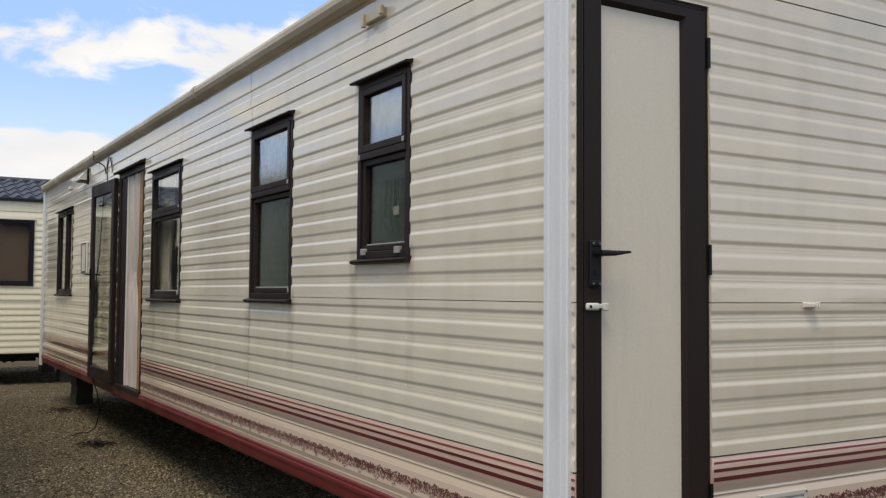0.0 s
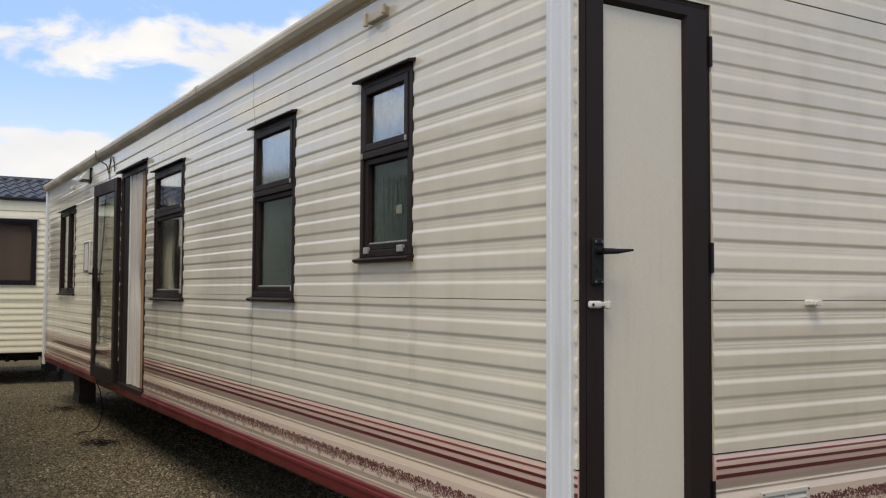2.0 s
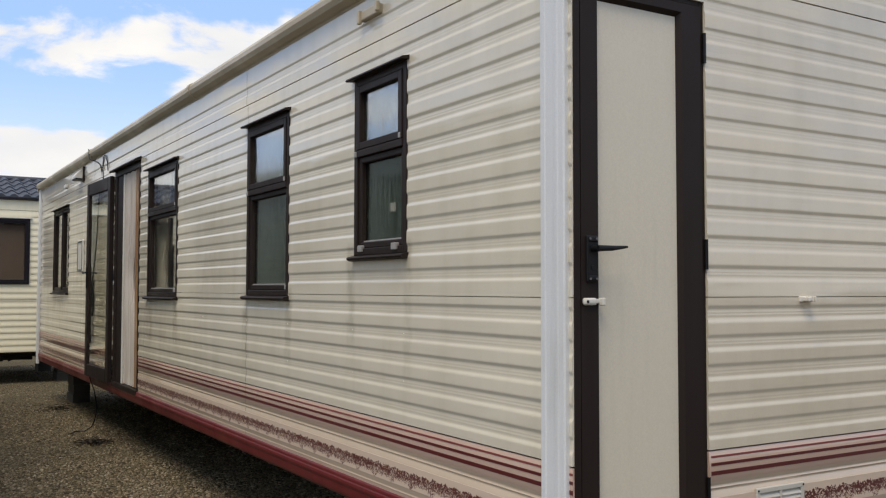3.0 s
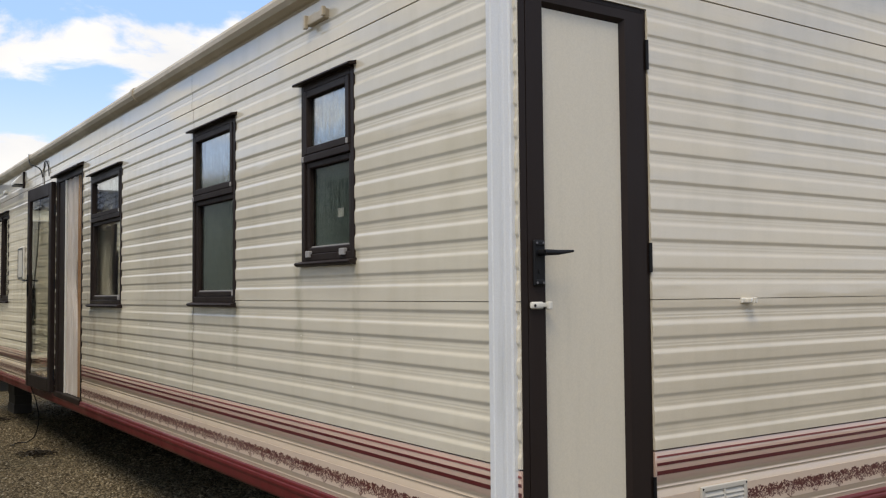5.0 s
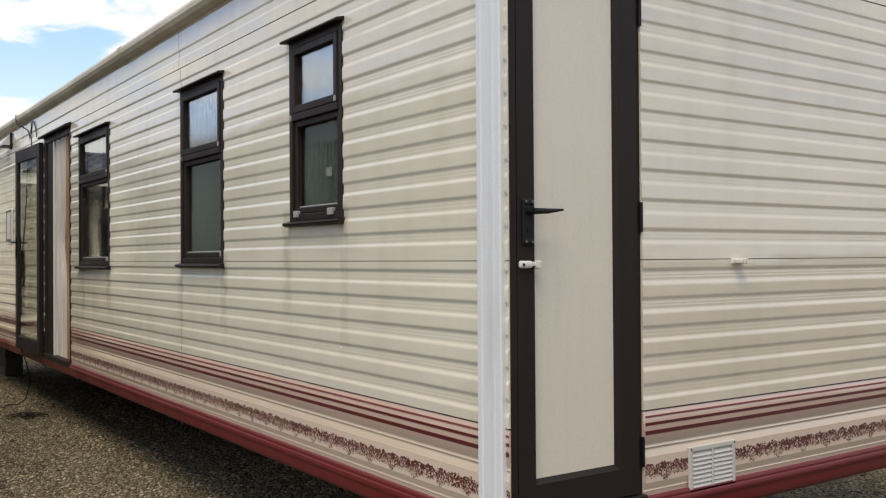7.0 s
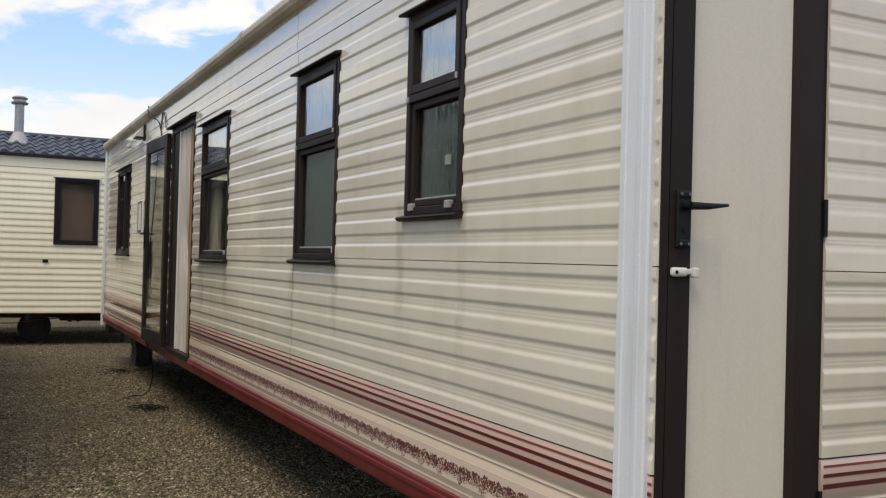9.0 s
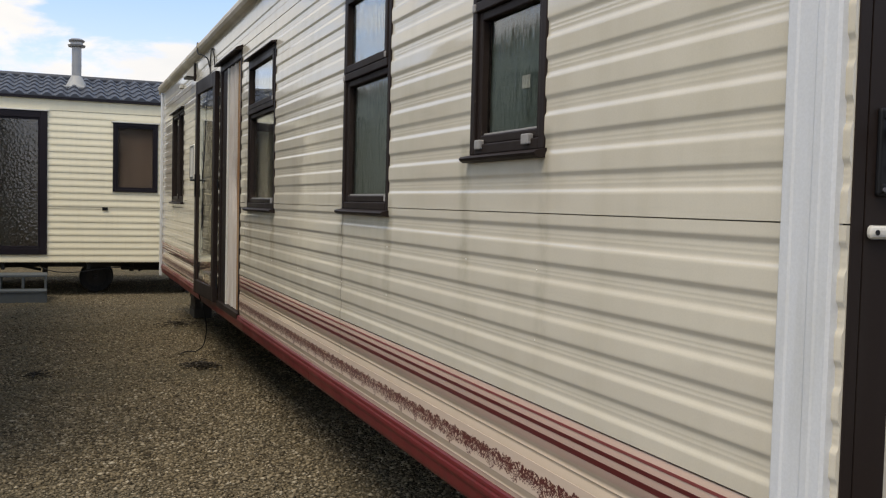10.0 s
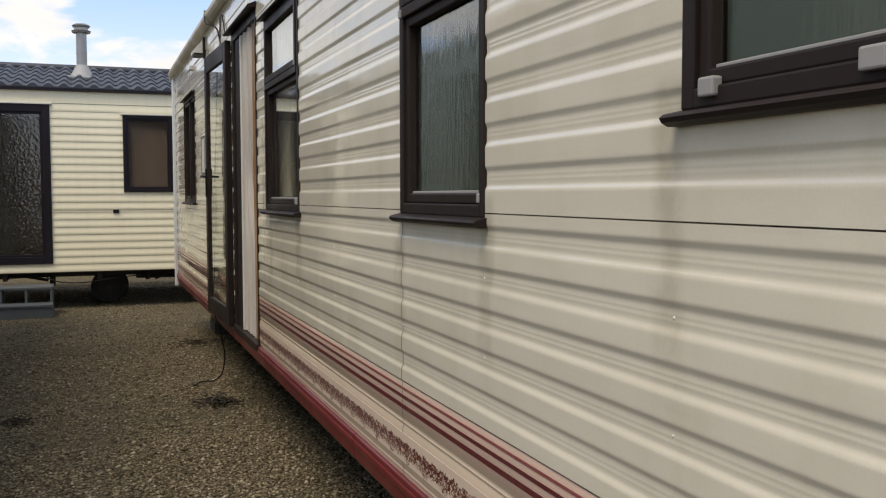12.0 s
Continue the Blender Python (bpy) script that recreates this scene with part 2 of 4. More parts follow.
STAINS = [(3.73, 0.035, 1.72, 1.02, 0.40), (4.29, 0.045, 1.72, 1.05, 0.42), (5.10, 0.05, 1.52, 0.95, 0.40), (5.80, 0.05, 1.52, 0.95, 0.50),
          (4.0, 0.30, 1.70, 1.48, 0.28), (5.46, 0.33, 1.52, 1.28, 0.30), (7.42, 0.06, 1.52, 0.95, 0.45), (8.2, 0.10, 1.50, 0.9, 0.45), (6.6, 0.35, 2.3, 1.3, 0.16),
          (11.4, 0.3, 2.2, 1.2, 0.2), (12.8, 0.5, 1.52, 1.1, 0.35)]
CREAM = siding_paint("cream aluminium siding", (0.625, 0.575, 0.470), STAINS)
CREAM_END = siding_paint("cream aluminium siding end", (0.640, 0.573, 0.455), [])
BAND = siding_paint("pinkish cream lower siding", (0.545, 0.435, 0.335), [(4.29, 0.05, 0.95, 0.66, 0.2), (8.2, 0.2, 0.95, 0.66, 0.3)], (0.836, (0.535, 0.375, 0.305)))
LACE = lace_border()
SEAM = painted("dirty panel seam", (0.16, 0.14, 0.105), 0.5, (0.06, 0.05, 0.035), 0.6)
STRIPE = painted("dark red stripe", (0.088, 0.011, 0.012), 0.4, (0.2, 0.12, 0.1), 0.2)
PINK = painted("faded red stripe", (0.21, 0.05, 0.048), 0.4, (0.4, 0.3, 0.25), 0.3)
RED = painted("oxide red rail paint", (0.125, 0.014, 0.015), 0.36, (0.055, 0.022, 0.020), 0.5, gloss=0.35)
WHITE_TRIM = painted("white trim plastic", (0.63, 0.645, 0.655), 0.4, (0.42, 0.42, 0.38), 0.4)
BEIGE = painted("beige gutter plastic", (0.60, 0.52, 0.39), 0.4, (0.22, 0.17, 0.10), 0.5, streak=False)
BROWN = painted("dark brown window plastic", (0.020, 0.0135, 0.0115), 0.48, (0.03, 0.025, 0.022), 0.3, gloss=0.16)
NAVY = painted("near black frame plastic", (0.013, 0.010, 0.014), 0.48, (0.03, 0.03, 0.03), 0.3, gloss=0.2)
BLACK = painted("black plastic", (0.006, 0.006, 0.007), 0.42, (0.015, 0.015, 0.015), 0.3, gloss=0.25)
PANEL = painted("cream door panel", (0.64, 0.585, 0.475), 0.33, (0.5, 0.46, 0.37), 0.3)
CLIP = painted("grey plastic clip", (0.27, 0.26, 0.25), 0.5, (0.2, 0.19, 0.18), 0.4)
VENT = painted("dulled vent plastic", (0.50, 0.475, 0.42), 0.5, (0.33, 0.30, 0.24), 0.5)
OFFWHITE = painted("off white fitting", (0.66, 0.64, 0.58), 0.45, (0.3, 0.28, 0.22), 0.5)
ROOFING = painted("grey roof sheet", (0.35, 0.35, 0.34), 0.6, (0.15, 0.16, 0.12), 0.5)
STEEL = painted("galvanised steel", (0.34, 0.335, 0.33), 0.42, (0.25, 0.24, 0.22), 0.4, metal=0.8)
CHASSIS = painted("black chassis steel", (0.020, 0.018, 0.017), 0.6, (0.06, 0.04, 0.03), 0.5)
RUBBER = painted("tyre rubber", (0.016, 0.016, 0.017), 0.8, (0.06, 0.055, 0.05), 0.5)
RIM = painted("dull wheel rim", (0.12, 0.12, 0.13), 0.55, (0.06, 0.05, 0.04), 0.5)
CONCRETE = painted("concrete block", (0.06, 0.057, 0.052), 0.9, (0.07, 0.06, 0.05), 0.6)
STEPGREY = painted("grey plastic step", (0.085, 0.098, 0.105), 0.5, (0.12, 0.12, 0.11), 0.5)
LINING = painted("interior wall board", (0.36, 0.30, 0.22), 0.6, (0.25, 0.2, 0.15), 0.2)
CARPET = painted("brown carpet", (0.09, 0.06, 0.045), 0.95, (0.05, 0.04, 0.03), 0.4)
CURTAIN = cloth("cream curtain cloth", (0.88, 0.83, 0.78), (0.78, 0.71, 0.64))
BLIND = cloth("brown blind cloth", (0.105, 0.090, 0.080), (0.130, 0.113, 0.100))
DRAPE = cloth("brown striped drape cloth", (0.40, 0.20, 0.09), (0.60, 0.42, 0.26))
CLEAR = window_glass("clear glass", (0.90, 0.94, 0.93))
OBSCURE = window_glass("rippled bathroom glass", (0.86, 0.93, 0.90), 0.02, 0.085, 1.6)
TOPLIGHT = window_glass("rippled sealed unit glass", (0.90, 0.95, 0.95), 0.02, 0.12, 2.1)
FROST = frosted_film()
STIPPLE = stippled_glass()
BROWNGLASS = window_glass("tinted glass", (0.74, 0.68, 0.64), 0.12, 0.0, 1.22)
YELLOW = far_siding("pale yellow siding", (0.82, 0.755, 0.56), (0.64, 0.575, 0.41))
SAGE = far_siding("dull sage siding", (0.43, 0.455, 0.375), (0.33, 0.35, 0.275))
TILE = roof_tile()
DEADLEAF = painted("dead leaves", (0.030, 0.022, 0.013), 0.8, (0.07, 0.05, 0.03), 0.6)
GROUND = gravel_ground()
STONE = gravel_stone()


# ---------------------------------------------------------------- mesh helpers
def box(bm, x0, x1, y0, y1, z0, z1, round_by=0.0, cuts=2):
    m = Matrix.Translation(((x0 + x1) / 2, (y0 + y1) / 2, (z0 + z1) / 2)) @ Matrix.Diagonal((abs(x1 - x0), abs(y1 - y0), abs(z1 - z0), 1))
    made = bmesh.ops.create_cube(bm, size=1.0, matrix=m)["verts"]
    if round_by:
        edges = list({e for v in made for e in v.link_edges})
        bmesh.ops.bevel(bm, geom=edges, offset=round_by, segments=cuts, profile=0.5, affect="EDGES")
    return bm


def tube(bm, a, b, r0, r1=None, sides=20):
    a, b = Vector(a), Vector(b)
    q = (b - a).to_track_quat("Z", "Y").to_matrix().to_4x4()
    bmesh.ops.create_cone(bm, cap_ends=True, segments=sides, radius1=r0, radius2=r0 if r1 is None else r1, depth=(b - a).length,
                          matrix=Matrix.Translation((a + b) / 2) @ q)
    return bm


def sweep(bm, outline, a, b, axis):
    """Extrudes a closed outline of (p, q) pairs from a to b along axis 'x' or 'y'; p is the other level axis, q is z."""
    def at(u, p, q):
        return (u, p, q) if axis == "x" else (p, u, q)
    first = [bm.verts.new(at(a, p, q)) for p, q in outline]
    last = [bm.verts.new(at(b, p, q)) for p, q in outline]
    k = len(outline)
    for i in range(k):
        j = (i + 1) % k
        bm.faces.new((first[i], first[j], last[j], last[i]))
    bm.faces.new(first[::-1])
    bm.faces.new(last)
    return bm


def finish(name, bm, material, smooth=False):
    bmesh.ops.recalc_face_normals(bm, faces=bm.faces[:])
    me = bpy.data.meshes.new(name)
    bm.to_mesh(me)
    bm.free()
    me.materials.append(material)
    if smooth:
        for p in me.polygons:
            p.use_smooth = True
        me.set_sharp_from_angle(angle=radians(48))
    return me


def part(name, bm, material, parent, label="", smooth=False):
    ob = new(name, finish(name, bm, material, smooth))
    ob.parent = parent
    return tagged(ob, label)


def thing(name, label, category, group="", kind=""):
    return tagged(new(name), label, category, group, kind)


def wire(name, points, radius, material, parent=None, label=""):
    cu = bpy.data.curves.new(name, "CURVE")
    cu.dimensions, cu.bevel_depth, cu.bevel_resolution, cu.resolution_u = "3D", radius, 2, 6
    sp = cu.splines.new("BEZIER")
    sp.bezier_points.add(len(points) - 1)
    for p, c in zip(sp.bezier_points, points):
        p.co = c
        p.handle_left_type = p.handle_right_type = "AUTO"
    cu.materials.append(material)
    temp = bpy.data.objects.new(name, cu)
    scene.collection.objects.link(temp)
    me = bpy.data.meshes.new_from_object(temp.evaluated_get(bpy.context.evaluated_depsgraph_get()))
    bpy.data.objects.remove(temp)
    ob = new(name, me)
    if parent:
        ob.parent = parent
    return tagged(ob, label)


# ---------------------------------------------------------------- ground
def build_ground():
    bm = bmesh.new()
    bmesh.ops.create_grid(bm, x_segments=2, y_segments=2, size=600)
    ob = new("ground", finish("ground", bm, GROUND))
    tagged(ob, "wide brown grey gravel yard", "ground", kind="structure")

    rng = np.random.default_rng(4)
    ring = np.array([(1, 0, 0.1), (0.35, 0.9, -0.1), (-0.8, 0.55, 0.15), (-0.75, -0.6, -0.1), (0.4, -0.95, 0.1), (0.1, 0.05, 0.75), (-0.05, 0, -0.7)])
    tri = np.array([(0, 1, 5), (1, 2, 5), (2, 3, 5), (3, 4, 5), (4, 0, 5), (1, 0, 6), (2, 1, 6), (3, 2, 6), (4, 3, 6), (0, 4, 6)])
    places = []
    for x0, x1, y0, y1, count in ((-0.6, 3.6, 4.0, 9.0, 95000), (-1.5, 3.6, 9.0, 13.0, 42000), (-3.0, 3.6, 13.0, 20.5, 34000), (2.6, 6.5, 2.0, 5.0, 11000)):
        p = rng.random((count, 2)) * (x1 - x0, y1 - y0) + (x0, y0)
        places.append(p)
    p = np.concatenate(places)
    n = len(p)
    size = np.clip(rng.lognormal(-4.80, 0.36, n), 0.004, 0.021)
    spin = rng.random(n) * 6.283
    shape = ring[None] * (1 + 0.35 * (rng.random((n, 7, 3)) - 0.5)) * (size[:, None, None] * np.array([1.15, 0.85, 0.65]))
    c, s = np.cos(spin)[:, None], np.sin(spin)[:, None]
    v = np.empty((n, 7, 3))
    v[..., 0] = shape[..., 0] * c - shape[..., 1] * s + p[:, :1]
    v[..., 1] = shape[..., 0] * s + shape[..., 1] * c + p[:, 1:]
    v[..., 2] = shape[..., 2] + (size * 0.25)[:, None]
    faces = (tri[None] + 7 * np.arange(n)[:, None, None]).reshape(-1, 3)
    me = bpy.data.meshes.new("gravel")
    me.vertices.add(n * 7)
    me.vertices.foreach_set("co", v.reshape(-1))
    me.loops.add(faces.size)
    me.loops.foreach_set("vertex_index", faces.reshape(-1).astype(np.int32))
    me.polygons.add(len(faces))
    me.polygons.foreach_set("loop_start", np.arange(0, faces.size, 3, dtype=np.int32))
    me.update(calc_edges=True)
    me.materials.append(STONE)
    tagged(new("gravel", me), "loose brown and grey gravel stones", "gravel", kind="stuff")


build_ground()

# ---------------------------------------------------------------- the caravan: shell
SIDE, END, FAR, RIGHT = 2.165, 2.625, 14.40, 5.25       # outer faces of the walls
EAVE = 2.93
van = thing("static_caravan", "long cream static caravan with brown windows and red base rail", "caravan")


def ribbed(darks, gap, low, high, scale=0.60):
    """Siding profile from low to high: raised boards with a sharp lower lip and a soft upper slope. Pairs of (z, outward depth)."""
    out, full = [(low, 0.010)], 0.010
    for d in darks:
        b = d - gap
        out += [(b - 0.0125, full), (b - 0.0095, full), (b - 0.0050, 0.0094), (b + 0.0005, 0.0056), (b + 0.0050, 0.0022), (b + 0.0085, 0.0011), (b + 0.0110, 0.0010),
                (b + 0.017, 0.0009), (b + 0.0195, 0.0016), (b + 0.022, 0.0007), (b + 0.028, 0.0006), (b + 0.0305, 0.0013), (b + 0.033, 0.0005), (d - 0.0110, 0.0004),
                (d - 0.0085, 0.0005), (d - 0.0045, 0.0018), (d + 0.0020, 0.0078), (d + 0.0050, 0.0095), (d + 0.0085, full), (d + 0.0115, full)]
    out.append((high, full))
    return [(z, full - (full - q) * scale) for z, q in out]


BANDS = [
    ("lower", [(0.628, 0.004), (0.650, 0.004), (0.653, 0.0055), (0.656, 0.004), (0.662, 0.004), (0.668, 0.007), (0.795, 0.007), (0.801, 0.003), (0.808, 0.003), (0.813, 0.006), (0.818, 0.003), (0.826, 0.003),
               (0.833, 0.008), (0.941, 0.008), (0.946, 0.005)]),
    ("middle", ribbed([1.044, 1.150, 1.256, 1.362, 1.468], 0.050, 0.952, 1.5025)),
    ("upper", ribbed([1.6165 + 0.1098 * k for k in range(10)], 0.049, 1.5055, 2.677, 0.54)),
    ("top", ribbed([2.79], 0.048, 2.683, EAVE, 0.54)),
]


def clip_profile(profile, z0, z1):
    zs = [z for z, d in profile]
    ds = [d for z, d in profile]
    lo, hi = max(z0, zs[0]), min(z1, zs[-1])
    if hi - lo < 0.002:
        return []
    inner = [(z, d) for z, d in profile if lo + 1e-4 < z < hi - 1e-4]
    return [(lo, float(np.interp(lo, zs, ds)))] + inner + [(hi, float(np.interp(hi, zs, ds)))]


def siding_panel(profile, u0, u1, holes, axis, face, sign, material, parent):
    """One sheet of siding from u0 to u1, cut round the holes (u0, u1, z0, z1)."""
    bm = bmesh.new()
    marks = sorted({u0, u1, *[min(max(h[k], u0), u1) for h in holes for k in (0, 1)]})
    for a, b in zip(marks, marks[1:]):
        if b - a < 0.002:
            continue
        free, mid = [(0.0, 9.0)], (a + b) / 2
        for h0, h1, z0, z1 in holes:
            if h0 < mid < h1:
                free = [q for f0, f1 in free for q in ((f0, min(f1, z0)), (max(f0, z1), f1)) if q[1] > q[0]]
        for f0, f1 in free:
            front = clip_profile(profile, f0, f1)
            if front:
                outline = [(face + sign * d, z) for z, d in front] + [(face - sign * 0.022, front[-1][0]), (face - sign * 0.022, front[0][0])]
                sweep(bm, outline, a, b, axis)
    if not bm.verts:
        bm.free()
        return
    part("siding_panel", bm, material, parent, smooth=True)


WINDOWS = [  # y0, y1, z0, z1, mid rail, glass above, glass below
    (3.742, 4.262, 1.690, 2.535, 2.180, TOPLIGHT, OBSCURE),
    (5.100, 5.792, 1.492, 2.535, 2.125, TOPLIGHT, OBSCURE),
    (7.362, 8.285, 1.470, 2.535, 2.160, CLEAR, CLEAR),
    (12.12, 13.25, 1.485, 2.535, None, CLEAR, CLEAR),
]
JAMB = 0.34                                             # width of the dark post and fixed panel by the hinges
FRENCH = (8.570, 9.578, 0.632, 2.665)
SIDE_HOLES = [(w[0] + 0.015, w[1] - 0.015, w[2] + 0.012, w[3] - 0.01) for w in WINDOWS] + [(FRENCH[0] + 0.01, FRENCH[1] - 0.01, FRENCH[2], FRENCH[3] - 0.01)]
DOOR = (2.1635, 2.792, 0.622, 2.600)
END_HOLES = [(2.100, DOOR[1] - 0.008, DOOR[2], DOOR[3] - 0.008)]

for tag, profile in BANDS:
    cream = BAND if tag == "lower" else CREAM
    cuts_y = [2.618, 5.788, 8.372, 11.2, FAR - 0.02] if tag != "top" else [2.618, 5.815, 10.6, FAR - 0.02]
    if tag in ("lower", "middle"):
        cuts_y = [2.618, 5.788, 8.372, 9.2, 11.2, FAR - 0.02]
    for a, b in zip(cuts_y, cuts_y[1:]):
        siding_panel(profile, a + 0.0015, b - 0.0015, SIDE_HOLES, "y", SIDE, -1, cream, van)
    cream = BAND if tag == "lower" else CREAM_END
    profile = [(z, d if tag == "lower" else 0.010 - (0.010 - d) * 0.72) for z, d in profile]
    left = SIDE - 0.010 if tag == "top" else 2.5 if tag != "upper" else SIDE - 0.004
    siding_panel(profile, left, RIGHT - 0.01, END_HOLES, "x", END, -1, cream, van)


def shell_wall(name, axis, face, u0, u1, z0, z1, holes, depth, material, label=""):
    """A flat board with holes, face being its outer side and depth its thickness inwards."""
    bm = bmesh.new()
    marks = sorted({u0, u1, *[min(max(h[k], u0), u1) for h in holes for k in (0, 1)]})
    for a, b in zip(marks, marks[1:]):
        if b - a < 0.002:
            continue
        free, mid = [(z0, z1)], (a + b) / 2
        for h0, h1, q0, q1 in holes:
            if h0 < mid < h1:
                free = [q for f0, f1 in free for q in ((f0, min(f1, q0)), (max(f0, q1), f1)) if q[1] - q[0] > 0.002]
        for f0, f1 in free:
            if axis == "y":
                box(bm, face, face + depth, a, b, f0, f1)
            else:
                box(bm, a, b, face, face + depth, f0, f1)
    return part(name, bm, material, van, label)


# inner boards, floor, ceiling and the two walls that are never passed
for tag, profile in BANDS:
    for y in ((5.788, 8.372) if tag != "top" else (5.815, 10.6)):
        siding_panel(profile, y - 0.0022, y + 0.0022, SIDE_HOLES, "y", SIDE - 0.0007, -1, SEAM, van)
shell_wall("inner_wall", "y", SIDE + 0.025, 2.66, FAR - 0.01, 0.60, EAVE, SIDE_HOLES, 0.035, LINING)
shell_wall("inner_wall", "x", END + 0.025, SIDE + 0.062, RIGHT - 0.03, 0.60, EAVE, END_HOLES, 0.035, LINING)
shell_wall("rear_wall", "y", RIGHT - 0.028, END + 0.062, FAR - 0.02, 0.60, EAVE, [], 0.028, CREAM_END)
shell_wall("far_wall", "x", FAR - 0.05, SIDE - 0.006, RIGHT - 0.03, 0.60, EAVE, [], 0.05, CREAM_END)
part("floor_deck", box(bmesh.new(), SIDE + 0.03, RIGHT - 0.03, END + 0.075, FAR - 0.06, 0.58, 0.625), CARPET, van)
part("underfloor", box(bmesh.new(), SIDE + 0.03, RIGHT - 0.03, END + 0.032, FAR - 0.06, 0.535, 0.578), CHASSIS, van)
part("inner_ceiling", box(bmesh.new(), SIDE + 0.062, RIGHT - 0.03, END + 0.062, FAR - 0.06, 2.78, 2.81), LINING, van)
# unseen board added to shut far-side light out from below the floor
shell_wall("rear_light_block", "y", RIGHT - 0.026, 6.2, FAR - 0.02, 0.0, 0.598, [], 0.02, CHASSIS)
part("partition", box(bmesh.new(), SIDE + 0.062, RIGHT - 0.04, 6.55, 6.60, 0.63, 2.775), LINING, van)
part("partition", box(bmesh.new(), SIDE + 0.062, RIGHT - 0.04, 4.70, 4.74, 0.63, 2.775), LINING, van)


# red stripes on the lower siding, in thin painted bands
def stripe(z0, z1, material):
    part("stripe", box(bmesh.new(), SIDE - 0.0095, SIDE - 0.004, 2.620, FRENCH[0] - 0.004, z0, z1), material, van)
    part("stripe", box(bmesh.new(), SIDE - 0.0095, SIDE - 0.004, FRENCH[1] + 0.004, FAR - 0.06, z0, z1), material, van)
    part("stripe", box(bmesh.new(), DOOR[1] + 0.002, RIGHT - 0.02, END - 0.0095, END - 0.004, z0, z1), material, van)


stripe(0.922, 0.9295, PINK)
stripe(0.893, 0.9035, STRIPE)
stripe(0.859, 0.8735, STRIPE)
part("printed_border", box(bmesh.new(), SIDE - 0.0085, SIDE - 0.005, 2.620, FRENCH[0] - 0.004, 0.682, 0.778), LACE, van, "band of dark red printed scrolls")
part("printed_border", box(bmesh.new(), SIDE - 0.0085, SIDE - 0.005, FRENCH[1] + 0.004, FAR - 0.06, 0.682, 0.778), LACE, van, "band of dark red printed scrolls")
part("printed_border", box(bmesh.new(), DOOR[1] + 0.002, RIGHT - 0.02, END - 0.0085, END - 0.005, 0.682, 0.778), LACE, van, "band of dark red printed scrolls")

# red base rail: a rolled lip over a deep web, in lengths that butt
RAIL = [(0.016, 0.634), (-0.012, 0.637), (-0.018, 0.633), (-0.020, 0.626), (-0.020, 0.618), (-0.024, 0.612), (-0.0255, 0.603), (-0.0245, 0.594), (-0.020, 0.587), (-0.0185, 0.578), (-0.018, 0.560), (-0.0165, 0.546), (-0.011, 0.534), (0.000, 0.526), (0.012, 0.522), (0.030, 0.521), (0.030, 0.60)]
for a, b in zip([2.63, 6.36, 9.98, 13.2], [6.355, 9.975, 13.195, FAR - 0.03]):
    part("base_rail", sweep(bmesh.new(), [(SIDE + d, z) for d, z in RAIL], a, b, "y"), RED, van, "dark red painted steel rail")
part("base_rail", sweep(bmesh.new(), [(END + d, z) for d, z in RAIL], SIDE - 0.012, RIGHT, "x"), RED, van)

# corner trims with raised ribs
def corner_trim(y0, y1, x_out, z0, z1):
    steps = [(0.0, 0.0), (0.0, 0.022), (0.005, 0.028), (0.028, 0.029), (0.034, 0.031), (0.050, 0.031), (0.056, 0.0285), (0.100, 0.0285), (0.106, 0.031), (0.128, 0.031), (0.136, 0.025), (0.136, 0.0)]
    k = (y1 - y0) / 0.136
    bm = bmesh.new()
    ring0 = [bm.verts.new((x_out + 0.031 - d, y0 + s * k, z0)) for s, d in steps]
    ring1 = [bm.verts.new((x_out + 0.031 - d, y0 + s * k, z1)) for s, d in steps]
    for i in range(len(steps)):
        j = (i + 1) % len(steps)
        bm.faces.new((ring0[i], ring0[j], ring1[j], ring1[i]))
    bm.faces.new(ring0[::-1])
    bm.faces.new(ring1)
    part("corner_trim", bm, WHITE_TRIM, van, "white ribbed plastic corner trim")


corner_trim(2.636, 2.766, SIDE - 0.031, 0.50, 2.95)
corner_trim(FAR - 0.075, FAR + 0.01, SIDE - 0.040, 0.49, 2.96)

# gutter, roof and the white strip over the windows
GUTTER = [(0.03, 2.905), (-0.012, 2.905), (-0.018, 2.915), (-0.034, 2.918), (-0.060, 2.935), (-0.074, 2.960), (-0.076, 2.985), (-0.066, 3.006), (-0.040, 3.018), (0.0, 3.020), (0.03, 3.022)]
for a, b in zip([2.60, 6.90, 10.60], [6.897, 10.597, FAR + 0.02]):
    part("gutter", sweep(bmesh.new(), [(SIDE + d, z) for d, z in GUTTER], a, b, "y"), BEIGE, van, "beige plastic gutter with dirt below")
for y in (6.9, 10.6):
    part("gutter_joint", sweep(bmesh.new(), [(SIDE + d * 1.05 - 0.003, z + (0.003 if z > 2.96 else -0.003)) for d, z in GUTTER], y - 0.035, y + 0.035, "y"), BEIGE, van)
bm = bmesh.new()
mid_x = (SIDE + RIGHT) / 2
sweep(bm, [(SIDE + 0.032, 2.94), (SIDE + 0.032, 3.01), (mid_x, 3.34), (RIGHT + 0.03, 3.01), (RIGHT + 0.03, 2.94)], END - 0.03, FAR + 0.03, "y")
part("roof", bm, ROOFING, van)
part("gable_fascia", box(bmesh.new(), SIDE - 0.06, RIGHT + 0.03, FAR + 0.031, FAR + 0.05, 2.90, 3.02, 0.004), BEIGE, van)


